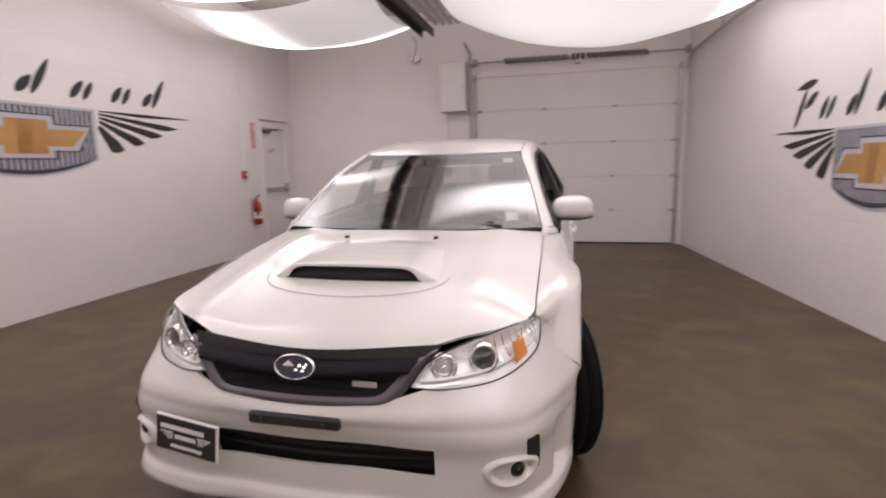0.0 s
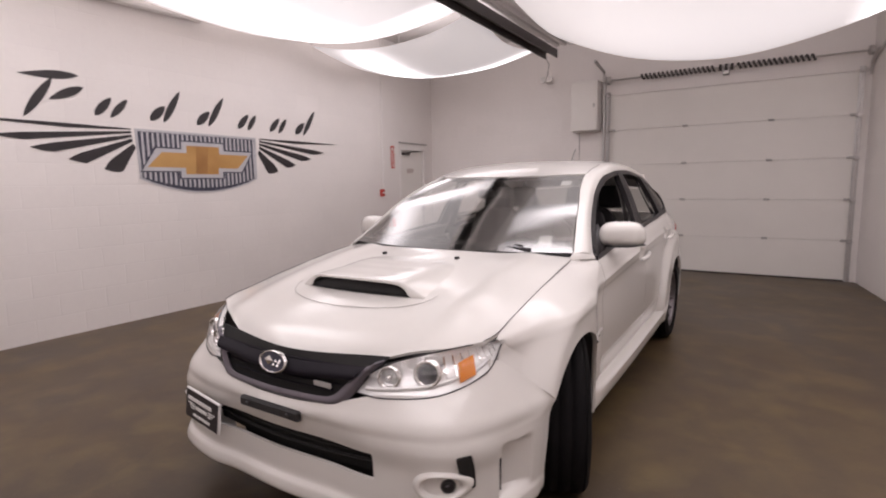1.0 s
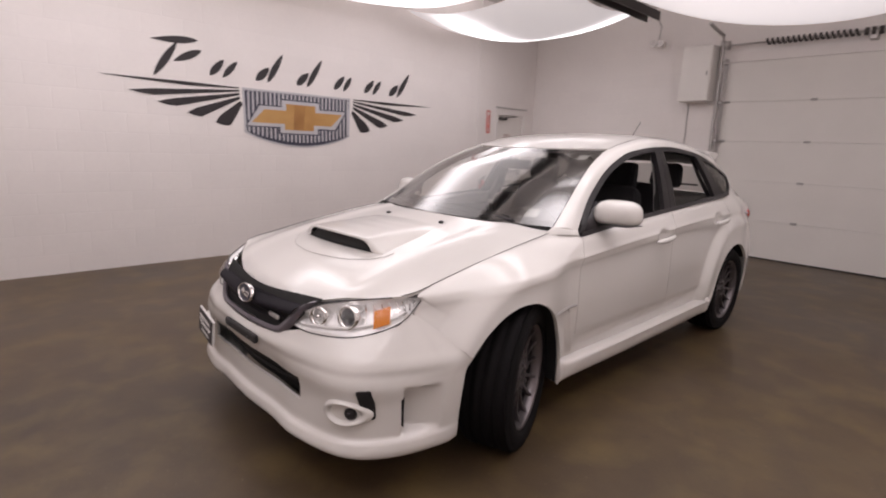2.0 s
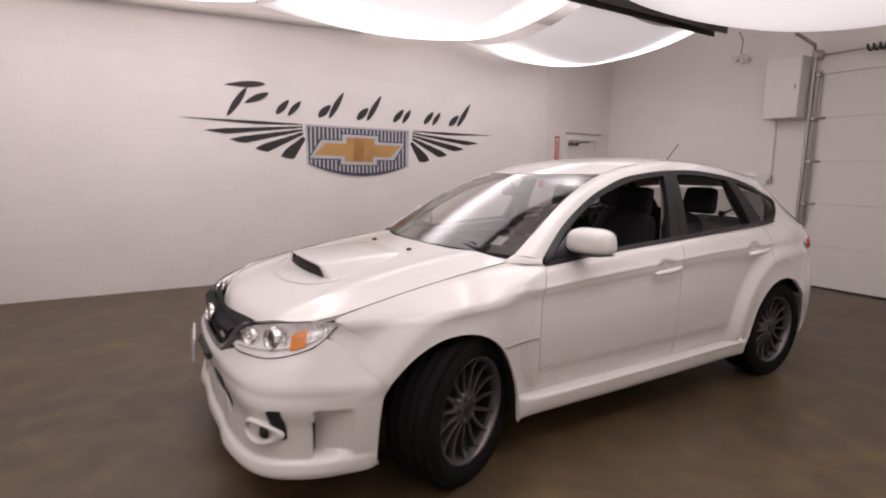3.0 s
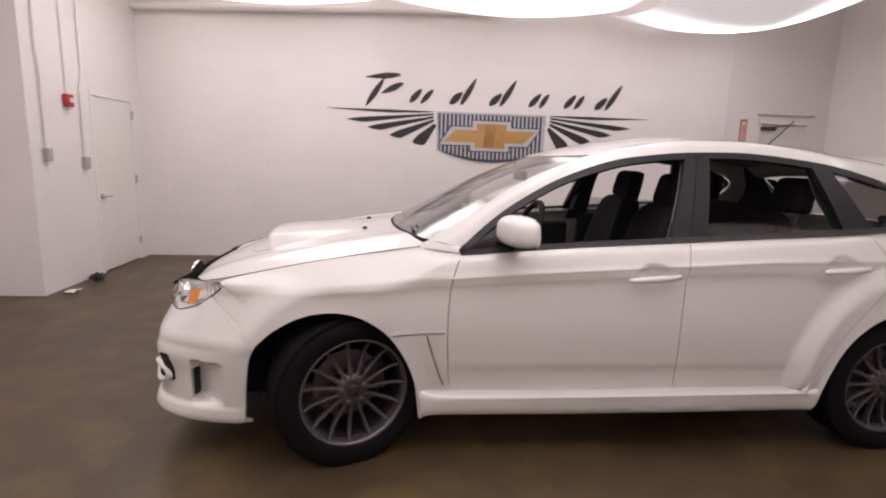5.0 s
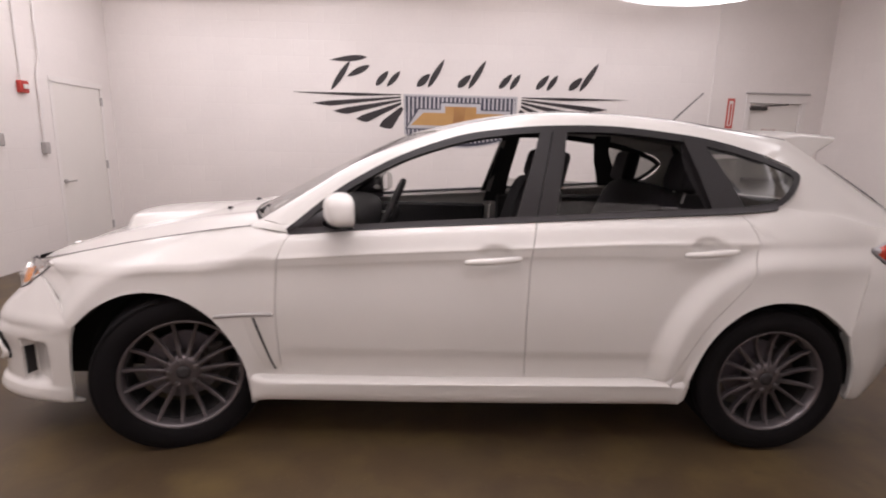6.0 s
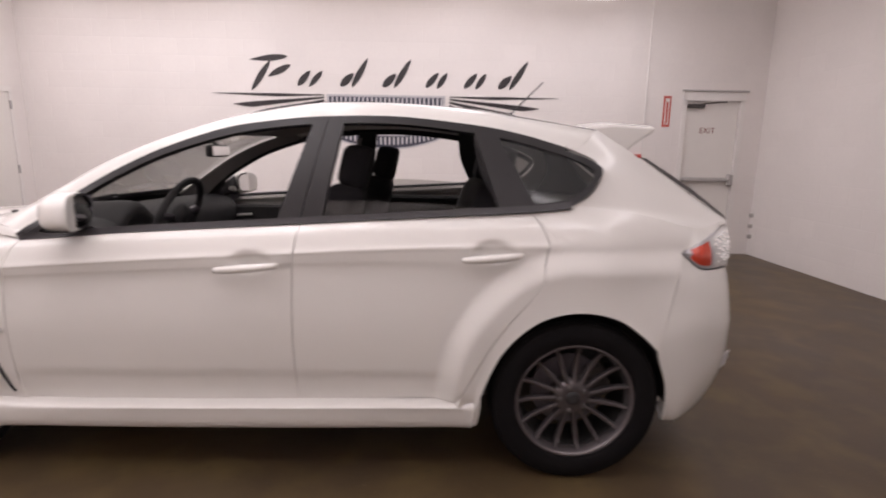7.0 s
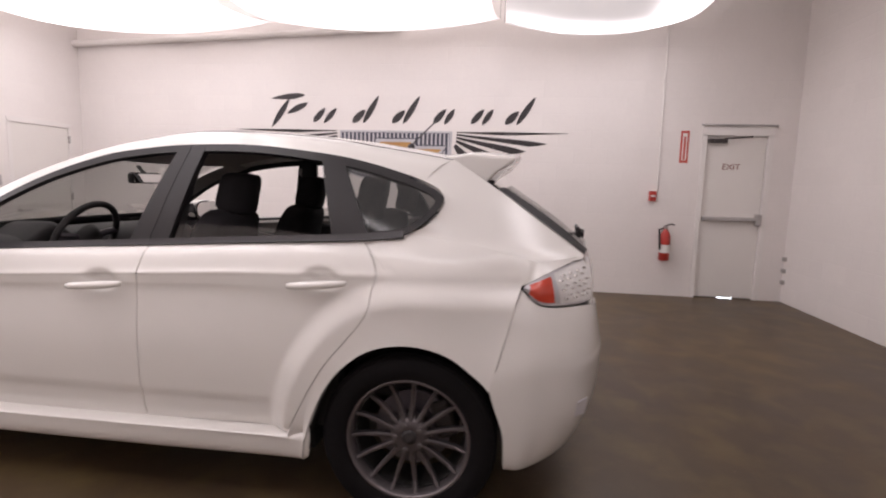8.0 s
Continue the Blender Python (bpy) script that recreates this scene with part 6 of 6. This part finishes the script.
def seat(x, y, wide, name="seat", bolster=0.05):
    e = new(name)
    e.parent = car
    e.location = (x, y, 0)

    def cushion(sx, sy, sz, at, rx, pinch=0.0):
        b = bmesh.new()
        bmesh.ops.create_cube(b, size=1)
        bmesh.ops.subdivide_edges(b, edges=b.edges, cuts=7, use_grid_fill=True)
        for v in b.verts:
            q = v.co * 2
            r = max(abs(q.x), abs(q.y), abs(q.z))
            L = (abs(q.x) ** 6 + abs(q.y) ** 6 + abs(q.z) ** 6) ** (1 / 6)
            q = q * (r / L)
            up = (q.z + 1) / 2
            v.co = Vector((q.x * sx / 2 * (1 - pinch * up), q.y * sy / 2 + bolster * abs(q.x) ** 3 * (-1 if sz > sy else 0), q.z * sz / 2 + (bolster * abs(q.x) ** 3 if sy > sz else 0)))
        b.transform(pose(*at, rx))
        return b
    part("cushion", cushion(wide, 0.52, 0.16, (0, 0, 0.50), 8), M_CLOTH, e, "", True)
    part("backrest", cushion(wide * 0.98, 0.15, 0.66, (0, 0.30, 0.83), -16, 0.28), M_CLOTH, e, "", True)
    for k in ((0,) if wide < 0.7 else (-0.40, 0.40)):
        part("headrest", cushion(0.25, 0.09, 0.19, (k, 0.425, 1.225), -12, 0.15), M_CLOTH, e, "", True)
        for p_ in (-0.06, 0.06):
            part("post", tube([(k + p_, 0.39, 1.08), (k + p_, 0.42, 1.20)], 0.006, sides=5), M_STEEL, e)
    part("base", box(-wide * 0.4, wide * 0.4, -0.22, 0.25, 0.34, 0.44), M_PLASTIC, e)
    return e


seat(0.36, -0.01, 0.50, "driver_seat")
seat(-0.36, 0.06, 0.50, "passenger_seat")
seat(0.0, 0.63, 1.24, "rear_bench", 0.02)
part("console", box(-0.10, 0.10, -0.62, 0.25, 0.34, 0.62, 0.03), M_PLASTIC, car)
rm = part("interior_mirror", box(-0.12, 0.12, -0.395, -0.36, 1.255, 1.315, 0.014, segs=2), M_PLASTIC, car, "black interior mirror", True)
part("mirror_face", box(-0.108, 0.108, -0.3595, -0.3575, 1.262, 1.308), M_MIRROR, rm)
part("mount", tube([(0, -0.38, 1.31), (0, -0.42, 1.35)], 0.010, sides=6), M_PLASTIC, rm)
for s_ in (1, -1):
    part("inner_b_pillar", loft([[(0.16, 0.95, 0.735 * s_), (0.22, 1.20, 0.675 * s_), (0.28, 1.41, 0.60 * s_)], [(0.31, 0.95, 0.735 * s_), (0.34, 1.20, 0.675 * s_), (0.37, 1.41, 0.60 * s_)]], 8, 3), M_PLASTIC, car)
    part("inner_c_pillar", loft([[(1.0, 1.08, 0.74 * s_), (0.92, 1.25, 0.67 * s_), (0.90, 1.42, 0.60 * s_)], [(1.12, 1.08, 0.73 * s_), (1.02, 1.25, 0.66 * s_), (1.0, 1.42, 0.59 * s_)]], 8, 3), M_PLASTIC, car)
    part("inner_rear_pillar", loft([[(1.42, 1.05, 0.66 * s_), (1.48, 1.20, 0.62 * s_), (1.40, 1.38, 0.56 * s_)], [(1.80, 1.05, 0.62 * s_), (1.68, 1.16, 0.58 * s_), (1.50, 1.36, 0.52 * s_)]], 8, 3), M_PLASTIC, car)
    part("inner_a_pillar", loft([[(y + 0.02, z - 0.012, (x - 0.02) * s_) for y, z, x in DLO[:5]], [(y + 0.02, z - 0.012, (x - 0.02) * s_) for y, z, x in RAIL[:5]]], 16, 2), M_LINER, car)
    part("seat_belt", loft([[(0.262, 1.375, 0.612 * s_), (0.222, 1.22, 0.672 * s_), (0.172, 1.02, 0.718 * s_)], [(0.290, 1.375, 0.611 * s_), (0.252, 1.22, 0.671 * s_), (0.205, 1.02, 0.717 * s_)]], 10, 2), M_LINER, car, "pale grey seat belt")


# ---------------------------------------------------------------- painted blocks of the walls
BLOCK_L, BLOCK_H, PROUD = 0.4, 0.2, 0.0008
pads = {}


def pad_shape(w, h):
    """Corners and faces of a block's face standing just proud of its filled joints."""
    a, e = 0.0025, 0.0065
    low = [(a, a, 0), (w - a, a, 0), (w - a, h - a, 0), (a, h - a, 0)]
    high = [(e, e, PROUD), (w - e, e, PROUD), (w - e, h - e, PROUD), (e, h - e, PROUD)]
    sides = [(i, (i + 1) % 4, 4 + (i + 1) % 4, 4 + i) for i in range(4)]
    return low + high, [(4, 5, 6, 7)] + sides


def lay_blocks(wall, at, along, fields, split=2.6):
    """Courses of blocks over the wall's fields (u0, u1, z0, z1), u running along the wall from a point."""
    along = Vector(along).normalized()
    out = along.cross(Vector((0, 0, 1)))
    frame_m = Matrix((along, Vector((0, 0, 1)), out)).transposed().to_4x4()
    frame_m.translation = Vector(at)
    rest_v, rest_f = [], []
    for u0, u1, z0, z1 in fields:
        for row in range(int(z0 / BLOCK_H), int(math.ceil(z1 / BLOCK_H))):
            b0, b1 = max(z0, row * BLOCK_H), min(z1, (row + 1) * BLOCK_H)
            shift = 0.5 * BLOCK_L * (row % 2)
            for k in range(int(math.floor((u0 - shift) / BLOCK_L)), int(math.ceil((u1 - shift) / BLOCK_L))):
                a0, a1 = max(u0, k * BLOCK_L + shift), min(u1, (k + 1) * BLOCK_L + shift)
                if a1 - a0 < 0.03 or b1 - b0 < 0.03:
                    continue
                size = (round(a1 - a0, 3), round(b1 - b0, 3))
                if b0 >= split - 0.01:
                    vs, fs = pad_shape(*size)
                    rest_f += [tuple(i + len(rest_v) for i in f) for f in fs]
                    rest_v += [(x + a0, y + b0, z) for x, y, z in vs]
                    continue
                if size not in pads:
                    me = bpy.data.meshes.new("block")
                    vs, fs = pad_shape(*size)
                    me.from_pydata(vs, [], fs)
                    me.materials.append(M_WALL_X)
                    pads[size] = me
                ob = new("block", pads[size])
                ob.parent = wall
                ob.matrix_basis = frame_m @ Matrix.Translation((a0, b0, 0))
    if rest_v:
        me = bpy.data.meshes.new("upper_blocks")
        me.from_pydata(rest_v, [], rest_f)
        me.materials.append(M_WALL_X)
        ob = new("upper_blocks", me)
        ob.parent = wall
        ob.matrix_basis = frame_m
        tagged(ob, kind="stuff")


HIGH = TOP - 0.01
walls = {ob.name: ob for ob in bpy.data.objects if ob.name.startswith("wall_")}
lay_blocks(walls["wall_west"], (XL, 0, 0), (0, 1, 0), [(YF, DY0, 0, HIGH), (DY0, DY1, DZ, HIGH), (DY1, YB, 0, HIGH)])
lay_blocks(walls["wall_north"], (0, YB, 0), (1, 0, 0), [(XL, GX0, 0, HIGH), (GX0, GX1, GZ, HIGH), (GX1, EA.x, 0, HIGH)])
lay_blocks(walls["wall_east"], EA, E_DIR, [(0, (EB - EA).length, 0, HIGH)])
lay_blocks(walls["wall_south"], (0, YF, 0), (-1, 0, 0), [(-SX0, -XL, 0, HIGH), (-SX1, -SX0, SZ, HIGH), (1.90, -SX1, 0, HIGH)])
